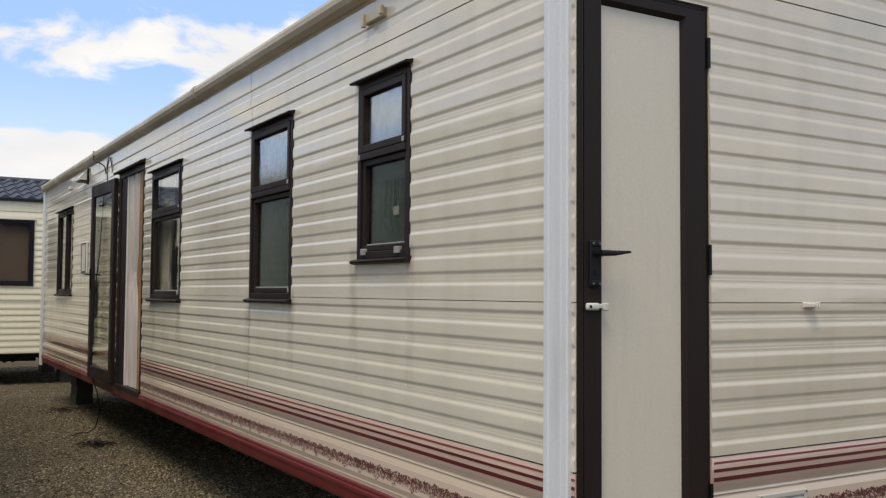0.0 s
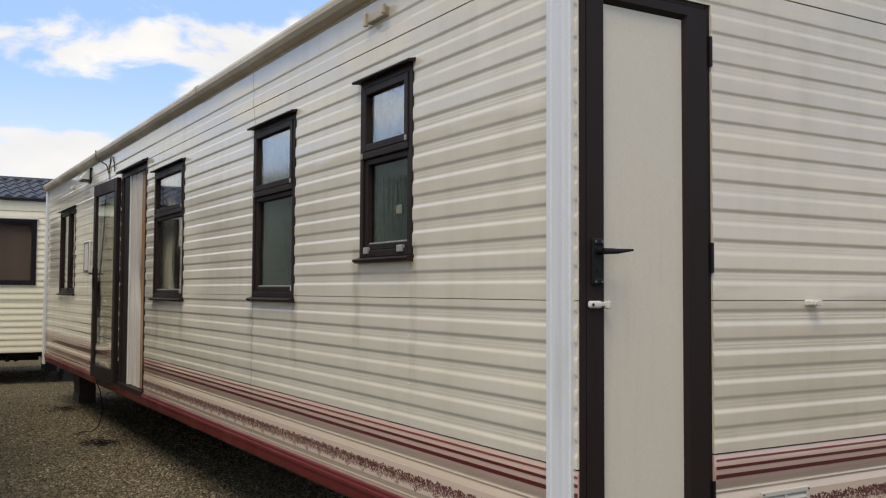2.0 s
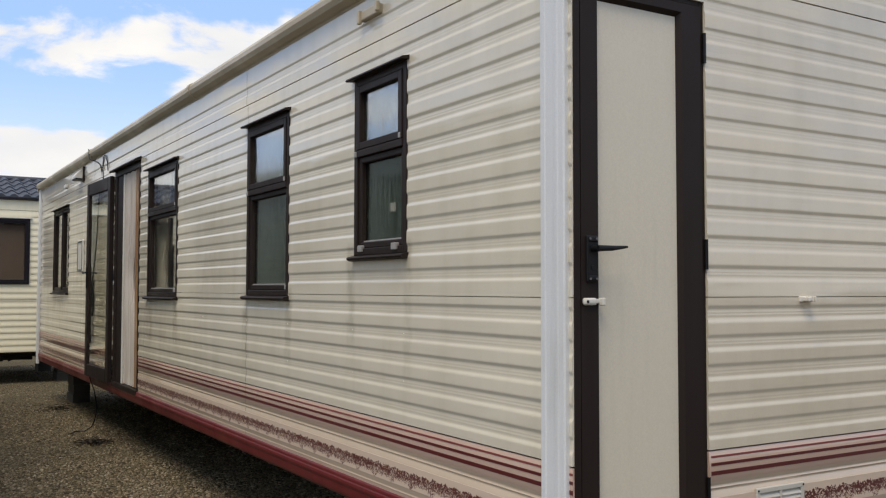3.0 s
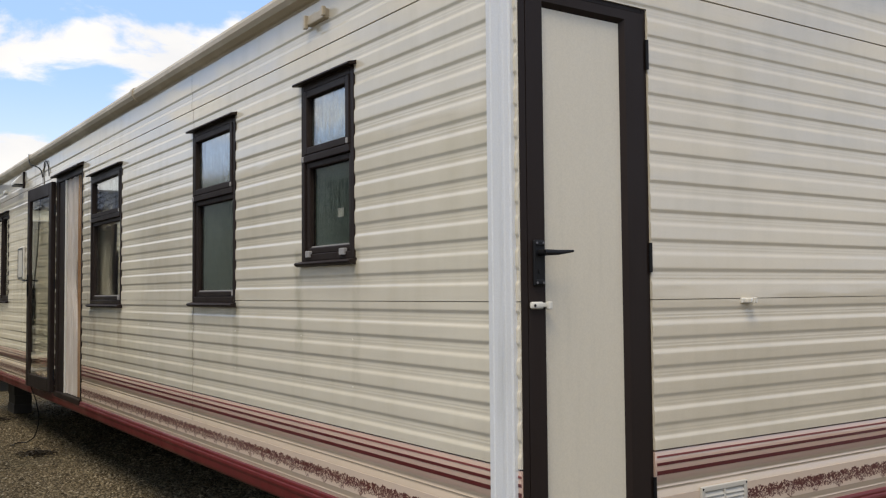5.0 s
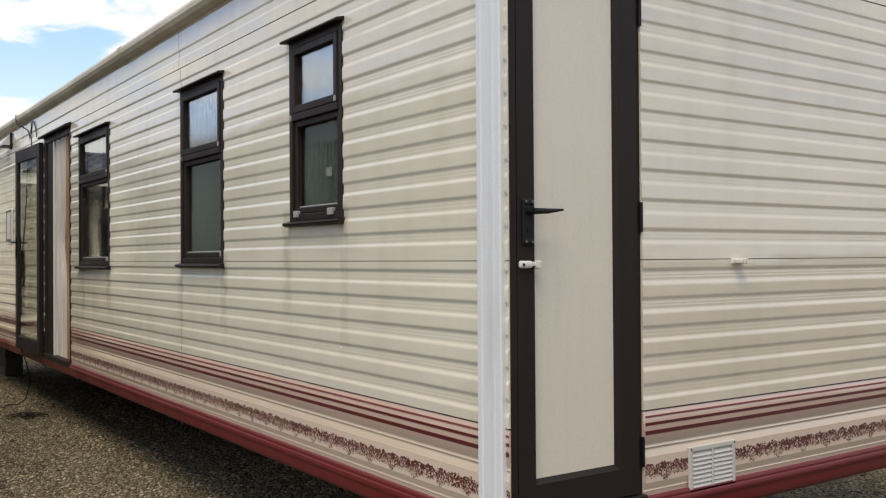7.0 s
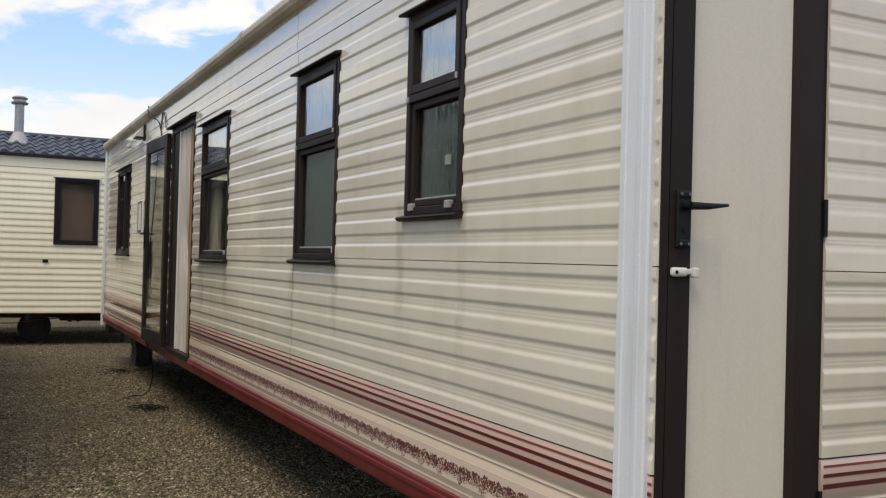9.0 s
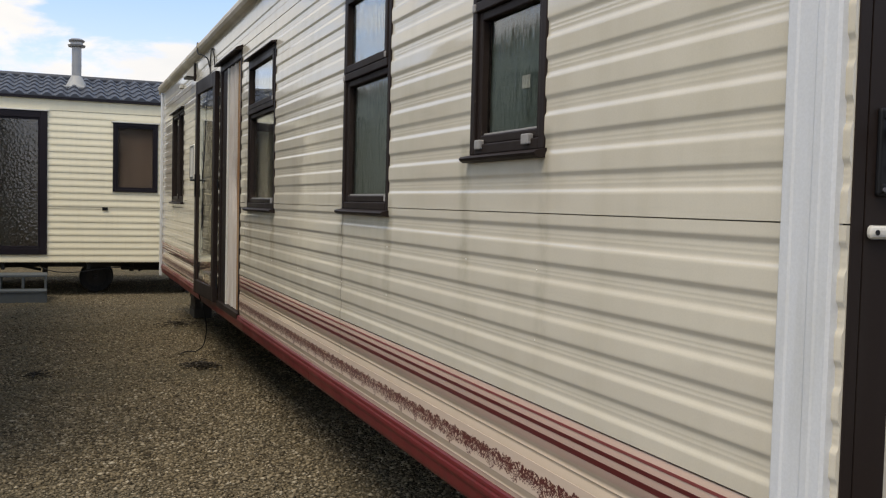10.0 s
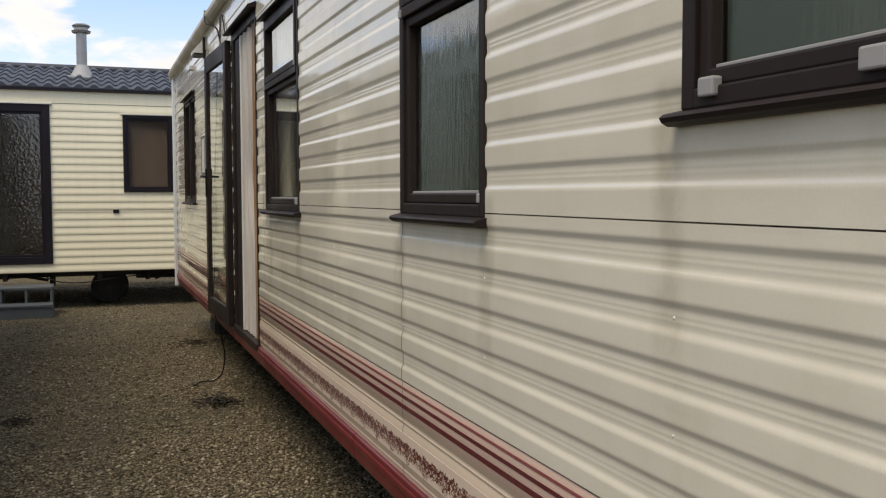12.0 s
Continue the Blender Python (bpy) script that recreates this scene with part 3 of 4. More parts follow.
# ---------------------------------------------------------------- windows
def window(y0, y1, z0, z1, rail, upper, lower, proud=0.013):
    """A brown window: outer frame, glazed sashes, rain hood above and sloping sill below."""
    hub = new("window")
    hub.parent = van
    tagged(hub, "dark brown plastic window with top light, hood and sill")
    x0, x1, t = SIDE - proud, SIDE + 0.050, 0.034
    part("frame", box(bmesh.new(), x0, x1, y0, y0 + t, z0, z1, 0.004), BROWN, hub)
    part("frame", box(bmesh.new(), x0, x1, y1 - t, y1, z0, z1, 0.004), BROWN, hub)
    part("frame", box(bmesh.new(), x0, x1, y0 + t, y1 - t, z1 - t, z1, 0.004), BROWN, hub)
    part("frame", box(bmesh.new(), x0, x1, y0 + t, y1 - t, z0, z0 + t, 0.004), BROWN, hub)
    a, b = y0 + t, y1 - t
    lights = []
    if rail:
        part("mid_rail", box(bmesh.new(), x0 - 0.004, x1, a, b, rail - 0.020, rail + 0.014, 0.004), BROWN, hub)
        lights = [(a, b, rail + 0.014, z1 - t, upper, True), (a, b, z0 + t, rail - 0.020, lower, False)]
    else:
        m = (a + b) / 2 - 0.08
        part("mullion", box(bmesh.new(), x0, x1, m - 0.02, m + 0.02, z0 + t, z1 - t, 0.004), BROWN, hub)
        lights = [(a, m - 0.02, z0 + t, z1 - t, upper, False), (m + 0.02, b, z0 + t, z1 - t, lower, False)]
    for p, q, lo, hi, glass, top in lights:
        s = 0.036 if top else 0.030
        out = x0 - 0.006 if top else x0 + 0.010
        bm = bmesh.new()
        box(bm, out, x1 - 0.02, p, p + s, lo, hi, 0.005)
        box(bm, out, x1 - 0.02, q - s, q, lo, hi, 0.005)
        box(bm, out + 0.0005, x1 - 0.02, p + s - 0.004, q - s + 0.004, lo, lo + s, 0.005)
        box(bm, out + 0.0005, x1 - 0.02, p + s - 0.004, q - s + 0.004, hi - s, hi, 0.005)
        part("sash", bm, BROWN, hub)
        gx = out + 0.022
        pane = part("pane", box(bmesh.new(), gx, gx + 0.006, p + s - 0.003, q - s + 0.003, lo + s - 0.003, hi - s + 0.003), glass, hub, "rippled obscure glass" if glass is not CLEAR else "clear glass")
        pane.visible_shadow = False
        if not top and rail:
            # the bead's highlight is put into its colour as a pale grey strip
            part("bead_highlight", box(bmesh.new(), gx - 0.009, gx - 0.002, p + s - 0.002, q - s + 0.002, lo + s - 0.004, lo + s + 0.007, 0.002), CLIP, hub, "glazing bead coloured pale grey for its highlight")
        if glass is TOPLIGHT:
            pane = part("middle_pane", box(bmesh.new(), gx + 0.009, gx + 0.013, p + s - 0.003, q - s + 0.003, lo + s - 0.003, hi - s + 0.003), TOPLIGHT, hub)
            pane.visible_shadow = False
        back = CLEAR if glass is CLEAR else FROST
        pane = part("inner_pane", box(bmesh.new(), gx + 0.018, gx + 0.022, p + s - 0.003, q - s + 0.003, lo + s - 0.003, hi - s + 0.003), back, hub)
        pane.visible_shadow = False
    # rain hood: a thin drip cap that slopes outwards
    part("hood", sweep(bmesh.new(), [(SIDE + 0.004, z1 + 0.020), (SIDE + 0.004, z1 + 0.002), (SIDE - 0.046, z1 - 0.004), (SIDE - 0.052, z1 + 0.000), (SIDE - 0.048, z1 + 0.008)], y0 - 0.022, y1 + 0.022, "y"), BROWN, hub)
    part("sill", sweep(bmesh.new(), [(SIDE + 0.004, z0 + 0.004), (SIDE + 0.004, z0 - 0.026), (SIDE - 0.030, z0 - 0.026), (SIDE - 0.042, z0 - 0.020), (SIDE - 0.047, z0 - 0.012), (SIDE - 0.040, z0 - 0.006)], y0 - 0.010, y1 + 0.012, "y"), BROWN, hub)
    return hub


def clip_block(hub, y, z, x, sy=0.032, sz=0.034):
    bm = bmesh.new()
    box(bm, x - 0.011, x + 0.01, y - sy / 2, y + sy / 2, z - sz / 2, z + sz / 2, 0.004)
    part("corner_clip", bm, CLIP, hub, "pale grey plastic corner clip")


hubs = [window(*w) for w in WINDOWS]
for hub, w in zip(hubs, WINDOWS):
    y0, y1, z0, z1, rail = w[:5]
    if rail:
        clip_block(hub, y0 + 0.050, rail + 0.028, SIDE - 0.014, 0.016, 0.026)
        clip_block(hub, y1 - 0.020, rail - 0.004, SIDE - 0.010, 0.018, 0.028)
clip_block(hubs[0], 3.842, 1.722, SIDE - 0.013, 0.046, 0.032)
clip_block(hubs[0], 4.182, 1.722, SIDE - 0.013, 0.040, 0.032)
clip_block(hubs[1], WINDOWS[1][0] + 0.042, WINDOWS[1][2] + 0.050, SIDE - 0.005, 0.014, 0.026)
clip_block(hubs[2], WINDOWS[2][0] + 0.060, WINDOWS[2][2] + 0.050, SIDE - 0.008, 0.040, 0.030)

part("label", box(bmesh.new(), SIDE + 0.0275, SIDE + 0.0295, 3.905, 3.958, 1.884, 1.924, 0.0005), CLIP, hubs[0], "small pale square label inside the glass")

# ---------------------------------------------------------------- glazed door standing open
def french_door():
    y0, y1, z0, z1 = FRENCH
    hub = new("door_frame")
    hub.parent = van
    tagged(hub, "dark brown door frame with white inner edge")
    xo, xi = SIDE - 0.014, SIDE + 0.036
    part("jamb", box(bmesh.new(), xo, xi, y0, y0 + 0.030, z0, z1, 0.004), BROWN, hub)
    part("jamb", box(bmesh.new(), xo, xi, y1 - 0.090, y1, z0, z1, 0.004), BROWN, hub)
    part("fixed_panel", box(bmesh.new(), xo + 0.012, xi, y1 - JAMB, y1 - 0.091, z0 + 0.02, z1 - 0.061, 0.003), BROWN, hub, "narrow dark fixed panel")
    part("lintel", box(bmesh.new(), xo, xi, y0 + 0.030, y1 - 0.09, z1 - 0.06, z1, 0.004), BROWN, hub)
    part("threshold", box(bmesh.new(), xo - 0.012, xi + 0.02, y0 + 0.002, y1 - 0.002, z0 - 0.034, z0 + 0.018, 0.005), BROWN, hub)
    part("inner_jamb", box(bmesh.new(), xo + 0.006, xi + 0.045, y1 - JAMB - 0.030, y1 - JAMB - 0.002, z0 + 0.02, z1 - 0.06, 0.003), OFFWHITE, hub, "white inner edge of the frame")
    part("hood", sweep(bmesh.new(), [(SIDE + 0.004, z1 + 0.040), (SIDE + 0.004, z1 + 0.002), (SIDE - 0.060, z1 - 0.008), (SIDE - 0.066, z1 + 0.0), (SIDE - 0.06, z1 + 0.012)], y0 - 0.03, y1 + 0.04, "y"), BROWN, hub)
    for z in (2.36, 1.65, 0.80):
        part("hinge", tube(bmesh.new(), (SIDE - 0.024, y1 + 0.006, z - 0.05), (SIDE - 0.024, y1 + 0.006, z + 0.05), 0.008, sides=12), BLACK, hub)
    for z in np.arange(0.85, 2.6, 0.145):
        part("seal_clip", box(bmesh.new(), SIDE - 0.018, SIDE - 0.0135, y1 - 0.012, y1 - 0.004, z, z + 0.03), OFFWHITE, hub)

    leaf = new("door_leaf")
    leaf.parent = van
    tagged(leaf, "glazed dark brown door leaf folded back against the wall")
    wide, tall, thick = 0.955, z1 - z0 - 0.035, 0.042
    local = Matrix.Translation((SIDE - 0.036, y1 + 0.016, z0 - 0.002)) @ Matrix.Rotation(radians(2.2), 4, "Z")

    def leaf_part(name, bm, mat, label=""):
        bmesh.ops.transform(bm, matrix=local, verts=bm.verts[:])
        return part(name, bm, mat, leaf, label)

    s = 0.095
    leaf_part("stile", box(bmesh.new(), -thick / 2, thick / 2, 0, s, 0, tall, 0.006), BROWN)
    leaf_part("stile", box(bmesh.new(), -thick / 2, thick / 2, wide - s, wide, 0, tall, 0.006), BROWN)
    leaf_part("top_rail", box(bmesh.new(), -thick / 2, thick / 2, s, wide - s, tall - s - 0.03, tall, 0.006), BROWN)
    leaf_part("bottom_rail", box(bmesh.new(), -thick / 2, thick / 2, s, wide - s, 0, s + 0.03, 0.006), BROWN)
    pane = leaf_part("pane", box(bmesh.new(), -0.006, 0.006, s - 0.004, wide - s + 0.004, s + 0.026, tall - s - 0.026), CLEAR, "clear glass")
    pane.visible_shadow = False
    zc = 1.02
    bm = bmesh.new()
    box(bm, -thick / 2 - 0.010, -thick / 2, wide - 0.070, wide - 0.036, zc - 0.11, zc + 0.11, 0.004)
    leaf_part("handle_plate", bm, BLACK)
    leaf_part("handle_plate", box(bmesh.new(), thick / 2, thick / 2 + 0.010, wide - 0.070, wide - 0.036, zc - 0.11, zc + 0.11, 0.004), BLACK)
    for side in (-1, 1):
        bm = bmesh.new()
        tube(bm, (side * thick / 2, wide - 0.053, zc + 0.05), (side * (thick / 2 + 0.045), wide - 0.053, zc + 0.05), 0.009, sides=10)
        tube(bm, (side * (thick / 2 + 0.043), wide - 0.045, zc + 0.05), (side * (thick / 2 + 0.043), wide - 0.17, zc + 0.046), 0.010, 0.007, sides=10)
        leaf_part("lever", bm, BLACK)


french_door()


# ---------------------------------------------------------------- end door
def end_door():
    x0, x1, z0, z1 = DOOR
    hub = new("door")
    hub.parent = van
    tagged(hub, "closed dark brown door with a plain cream panel")
    yo, yi = END - 0.003, END + 0.072
    part("outer_frame", box(bmesh.new(), x0, x0 + 0.028, yo - 0.0055, yi, z0, z1, 0.002), BROWN, hub)
    part("outer_frame", box(bmesh.new(), x1 - 0.030, x1, yo + 0.004, yi, z0, z1, 0.004), BROWN, hub)
    part("outer_frame", box(bmesh.new(), x0 + 0.028, x1 - 0.030, yo + 0.004, yi, z1 - 0.028, z1, 0.004), BROWN, hub)
    part("threshold", box(bmesh.new(), x0 + 0.002, x1 - 0.002, yo - 0.020, yi, z0 - 0.006, z0 + 0.024, 0.004), BROWN, hub)
    lx0, lx1, lz0, lz1 = x0 + 0.030, x1 - 0.033, z0 + 0.030, z1 - 0.031
    px0, px1, pz0, pz1 = 2.287, 2.646, 0.772, 2.516
    def rail(name, quad):
        """A leaf member whose inner lip slopes down to the panel."""
        bm = bmesh.new()
        front = [bm.verts.new((x, yo - 0.006, z)) for x, z in quad[0]]
        inner = [bm.verts.new((x, yo + 0.016, z)) for x, z in quad[1]]
        back = [bm.verts.new((x, yi - 0.004, z)) for x, z in quad[2]]
        bm.faces.new(front)
        a, b = front[2], front[3]
        bm.faces.new((front[3], front[2], inner[0], inner[1]))
        bm.faces.new((inner[1], inner[0], back[2], back[3]))
        bm.faces.new((back[0], back[1], front[1], front[0]))
        bm.faces.new(back[::-1])
        bm.faces.new((front[1], back[1], back[2], inner[0], front[2]))
        bm.faces.new((front[0], front[3], inner[1], back[3], back[0]))
        part(name, bm, BROWN, hub)
    g = 0.020
    rail("stile", [[(lx0, lz1), (lx0, lz0), (px0 - g, pz0 - g), (px0 - g, pz1 + g)], [(px0, pz0), (px0, pz1)], [(lx0, lz1), (lx0, lz0), (px0, pz0), (px0, pz1)]])
    rail("stile", [[(lx1, lz0), (lx1, lz1), (px1 + g, pz1 + g), (px1 + g, pz0 - g)], [(px1, pz1), (px1, pz0)], [(lx1, lz0), (lx1, lz1), (px1, pz1), (px1, pz0)]])
    rail("top_rail", [[(lx1, lz1), (lx0, lz1), (px0 - g, pz1 + g), (px1 + g, pz1 + g)], [(px0, pz1), (px1, pz1)], [(lx1, lz1), (lx0, lz1), (px0, pz1), (px1, pz1)]])
    rail("bottom_rail", [[(lx0, lz0), (lx1, lz0), (px1 + g, pz0 - g), (px0 - g, pz0 - g)], [(px1, pz0), (px0, pz0)], [(lx0, lz0), (lx1, lz0), (px1, pz0), (px0, pz0)]])
    part("panel", box(bmesh.new(), px0 - 0.008, px1 + 0.008, yo + 0.012, yo + 0.030, pz0 - 0.008, pz1 + 0.008), PANEL, hub, "plain cream door panel")
    # black lever handle on a long back plate
    bm = bmesh.new()
    box(bm, 2.212, 2.262, yo - 0.016, yo - 0.004, 1.555, 1.712, 0.006, 3)
    box(bm, 2.218, 2.256, yo - 0.020, yo - 0.012, 1.690, 1.708, 0.004)
    box(bm, 2.218, 2.256, yo - 0.020, yo - 0.012, 1.560, 1.578, 0.004)
    plate = part("handle_plate", bm, BLACK, hub, "long black back plate")
    bm = bmesh.new()
    tube(bm, (2.237, yo - 0.014, 1.668), (2.237, yo - 0.048, 1.668), 0.011, sides=14)
    tube(bm, (2.230, yo - 0.046, 1.668), (2.290, yo - 0.050, 1.669), 0.011, 0.009, sides=14)
    tube(bm, (2.288, yo - 0.050, 1.669), (2.360, yo - 0.047, 1.675), 0.009, 0.004, sides=14)
    part("lever", bm, BLACK, hub, "tapered black lever handle", smooth=False)
    for x, z in ((2.222, 1.701), (2.250, 1.701), (2.222, 1.567), (2.250, 1.567)):
        part("plate_screw", tube(bmesh.new(), (x, yo - 0.0195, z), (x, yo - 0.0215, z), 0.0042, sides=10), RIM, hub)
    part("keyhole", tube(bmesh.new(), (2.237, yo - 0.0155, 1.605), (2.237, yo - 0.019, 1.605), 0.008, sides=14), BLACK, hub)
    # white swing catch
    bm = bmesh.new()
    box(bm, 2.195, 2.252, yo - 0.020, yo - 0.006, 1.479, 1.504, 0.009, 3)
    box(bm, 2.246, 2.270, yo - 0.015, yo - 0.006, 1.485, 1.500, 0.003)
    box(bm, 2.266, 2.282, yo - 0.028, yo - 0.006, 1.477, 1.504, 0.004)
    part("door_catch", bm, OFFWHITE, hub, "small white plastic catch")
    part("catch_hole", tube(bmesh.new(), (2.210, yo - 0.0195, 1.491), (2.210, yo - 0.0215, 1.491), 0.005, sides=12), BLACK, hub)
    for z in (2.42, 1.66, 0.80):
        part("hinge", tube(bmesh.new(), (x1 - 0.010, yo - 0.004, z - 0.055), (x1 - 0.010, yo - 0.004, z + 0.055), 0.007, sides=12), BLACK, hub)


end_door()

# white catch on the end wall that holds the door when it is opened
bm = bmesh.new()
box(bm, 3.285, 3.350, END - 0.020, END - 0.008, 1.484, 1.506, 0.004)
box(bm, 3.300, 3.318, END - 0.048, END - 0.018, 1.486, 1.504, 0.004)
box(bm, 3.327, 3.334, END - 0.045, END - 0.018, 1.484, 1.507, 0.002)
box(bm, 3.341, 3.348, END - 0.045, END - 0.018, 1.484, 1.507, 0.002)
part("wall_catch", bm, OFFWHITE, van, "small white plastic door catch")


def louvre_vent():
    x0, x1, z0, z1 = 3.022, 3.292, 0.613, 0.789
    hub = new("louvre_vent")
    hub.parent = van
    tagged(hub, "dull off-white plastic louvred vent cover")
    y = END - 0.008
    bm = bmesh.new()
    box(bm, x0, x1, y - 0.012, y, z0, z0 + 0.014, 0.003)
    box(bm, x0, x1, y - 0.012, y, z1 - 0.020, z1, 0.003)
    box(bm, x0, x0 + 0.020, y - 0.0115, y, z0 + 0.012, z1 - 0.018, 0.003)
    box(bm, x1 - 0.020, x1, y - 0.0115, y, z0 + 0.012, z1 - 0.018, 0.003)
    box(bm, (x0 + x1) / 2 - 0.006, (x0 + x1) / 2 + 0.006, y - 0.0115, y, z0 + 0.012, z1 - 0.018, 0.003)
    part("vent_frame", bm, VENT, hub)
    part("backing", box(bmesh.new(), x0 + 0.004, x1 - 0.004, y - 0.003, y + 0.002, z0 + 0.004, z1 - 0.004), VENT, hub)
    count = 8
    for a, b in ((x0 + 0.021, (x0 + x1) / 2 - 0.007), ((x0 + x1) / 2 + 0.007, x1 - 0.021)):
        for i in range(count):
            zc = z0 + 0.018 + i * (z1 - z0 - 0.042) / count
            bm = bmesh.new()
            sweep(bm, [(y - 0.004, zc + 0.016), (y - 0.011, zc + 0.002), (y - 0.011, zc), (y - 0.004, zc + 0.013)], a, b, "x")
            part("slat", bm, VENT, hub)
    for x in (x0 + 0.008, x1 - 0.008):
        for z in (z0 + 0.008, z1 - 0.009):
            part("screw", tube(bmesh.new(), (x, y - 0.011, z), (x, y - 0.0135, z), 0.004, sides=8), BLACK, hub)


louvre_vent()

# small fittings under the gutter
bm = bmesh.new()
box(bm, SIDE - 0.036, SIDE - 0.002, 3.975, 4.165, 2.800, 2.846, 0.006)
box(bm, SIDE - 0.050, SIDE - 0.030, 4.145, 4.170, 2.786, 2.850, 0.004)
box(bm, SIDE - 0.050, SIDE - 0.030, 3.965, 3.985, 2.806, 2.850, 0.004)
part("awning_light", bm, BEIGE, van, "narrow beige light fitting")
bm = bmesh.new()
sweep(bm, [(SIDE + 0.0, 2.88), (SIDE - 0.03, 2.88), (SIDE - 0.10, 2.80), (SIDE - 0.10, 2.775), (SIDE + 0.0, 2.775)], 11.25, 11.47, "y")
cowl = part("flue_cowl", bm, OFFWHITE, van, "off-white flue cowl with a dark mouth")
part("mouth", box(bmesh.new(), SIDE - 0.095, SIDE - 0.01, 11.24, 11.462, 2.760, 2.774), BLACK, cowl)
part("downpipe_bracket", box(bmesh.new(), SIDE - 0.03, SIDE - 0.004, 11.17, 11.20, 2.72, 2.90, 0.004), BROWN, van)
bm = bmesh.new()
box(bm, SIDE - 0.04, SIDE - 0.004, 12.25, 12.36, 2.76, 2.80, 0.006)
part("vent_stub", bm, OFFWHITE, van)
bm = bmesh.new()
box(bm, SIDE - 0.030, SIDE - 0.006, 11.12, 11.42, 1.72, 2.08, 0.010)
inlet = part("inlet_box", bm, OFFWHITE, van, "pale box on the wall with a grey rim")
bm = bmesh.new()
for q in ((11.135, 11.150, 1.735, 2.065), (11.390, 11.405, 1.735, 2.065), (11.15, 11.39, 1.735, 1.750), (11.15, 11.39, 2.050, 2.065)):
    box(bm, SIDE - 0.034, SIDE - 0.029, *q)
part("rim", bm, STEPGREY, inlet)

# screws along the studs
screw_mesh = None
for y in (3.77, 4.285, 5.115, 5.79, 6.7, 7.43, 8.30):
    for z in (1.334, 1.128):
        if screw_mesh is None:
            bm = bmesh.new()
            bmesh.ops.create_uvsphere(bm, u_segments=8, v_segments=5, radius=0.0032)
            screw_mesh = finish("screw", bm, OFFWHITE, True)
        ob = new("screw", screw_mesh)
        ob.location = (SIDE - 0.004, y + random.uniform(-0.006, 0.006), z + 0.004)
        ob.parent = van

# ---------------------------------------------------------------- running gear under the caravan
for x in (SIDE + 0.42, RIGHT - 0.55):
    part("chassis_beam", box(bmesh.new(), x - 0.03, x + 0.03, END + 1.1, FAR - 0.2, 0.36, 0.53), CHASSIS, van)
for y in np.arange(3.4, 14.2, 1.35):
    part("cross_member", box(bmesh.new(), SIDE + 0.10, RIGHT - 0.10, y - 0.025, y + 0.025, 0.46, 0.532), CHASSIS, van)


def block_pier(x, y, top):
    pier = thing("block_pier", "stack of dark concrete blocks propping a caravan on the gravel", "block pier", "piers under the caravans")
    count = 3
    h = (top - 0.002) / count
    for i in range(count):
        part("block", box(bmesh.new(), x - 0.11 + 0.01 * (i % 2), x + 0.11, y - 0.22, y + 0.22, 0.002 + i * h, 0.002 + (i + 1) * h - 0.002, 0.006), CONCRETE, pier)


block_pier(SIDE + 0.42, 13.75, 0.36)
for y in (5.2, 8.5, 13.45):
    block_pier(RIGHT - 0.55, y, 0.36)


# ---------------------------------------------------------------- curtains and the cable
def drape(name, label, x, y0, y1, z0, z1, folds, depth, material, tie=None, pinch=0.5):
    """A pleated cloth with real thickness, gathered at the tie."""
    bm = bmesh.new()
    nu, nv = folds * 8, 26
    grid = []
    for j in range(nv + 1):
        z = z0 + (z1 - z0) * j / nv
        wide = 1.0
        if tie:
            wide = 1.0 - pinch * math.exp(-((z - tie) / 0.28) ** 2)
        row = []
        for i in range(nu + 1):
            s = i / nu
            y = y1 - (y1 - y0) * (1 - s) * wide
            fold = depth * math.sin(s * folds * 2 * math.pi + 0.4 * math.sin(z * 2)) * (0.7 + 0.3 * math.sin(3.1 * s * folds + z))
            row.append(bm.verts.new((x + fold, y, z)))
        grid.append(row)
    for j in range(nv):
        for i in range(nu):
            bm.faces.new((grid[j][i], grid[j][i + 1], grid[j + 1][i + 1], grid[j + 1][i]))
    bmesh.ops.solidify(bm, geom=bm.faces[:], thickness=0.003)
    ob = new(name, finish(name, bm, material, True))
    return tagged(ob, label, "curtain")


drape("curtain", "cream curtain tied back inside the open door", SIDE + 0.010, 8.72, 9.19, 0.66, 2.60, 5, 0.019, CURTAIN, 1.66, 0.30)
drape("curtain", "cream curtain drawn aside behind the clear window", SIDE + 0.095, 7.95, 8.29, 1.42, 2.56, 4, 0.022, CURTAIN, 1.72, 0.3)
drape("curtain", "brown striped curtain hanging inside the caravan", SIDE + 0.26, 7.55, 8.10, 1.30, 2.60, 5, 0.03, DRAPE, 1.75, 0.3)
drape("curtain", "brown curtain edge hanging by the open door", SIDE + 0.008, 8.612, 8.76, 0.66, 2.60, 2, 0.014, DRAPE, 1.66, 0.2)
drape("curtain", "cream curtain behind the far window", SIDE + 0.115, 13.0, 13.32, 1.42, 2.56, 4, 0.022, CURTAIN)

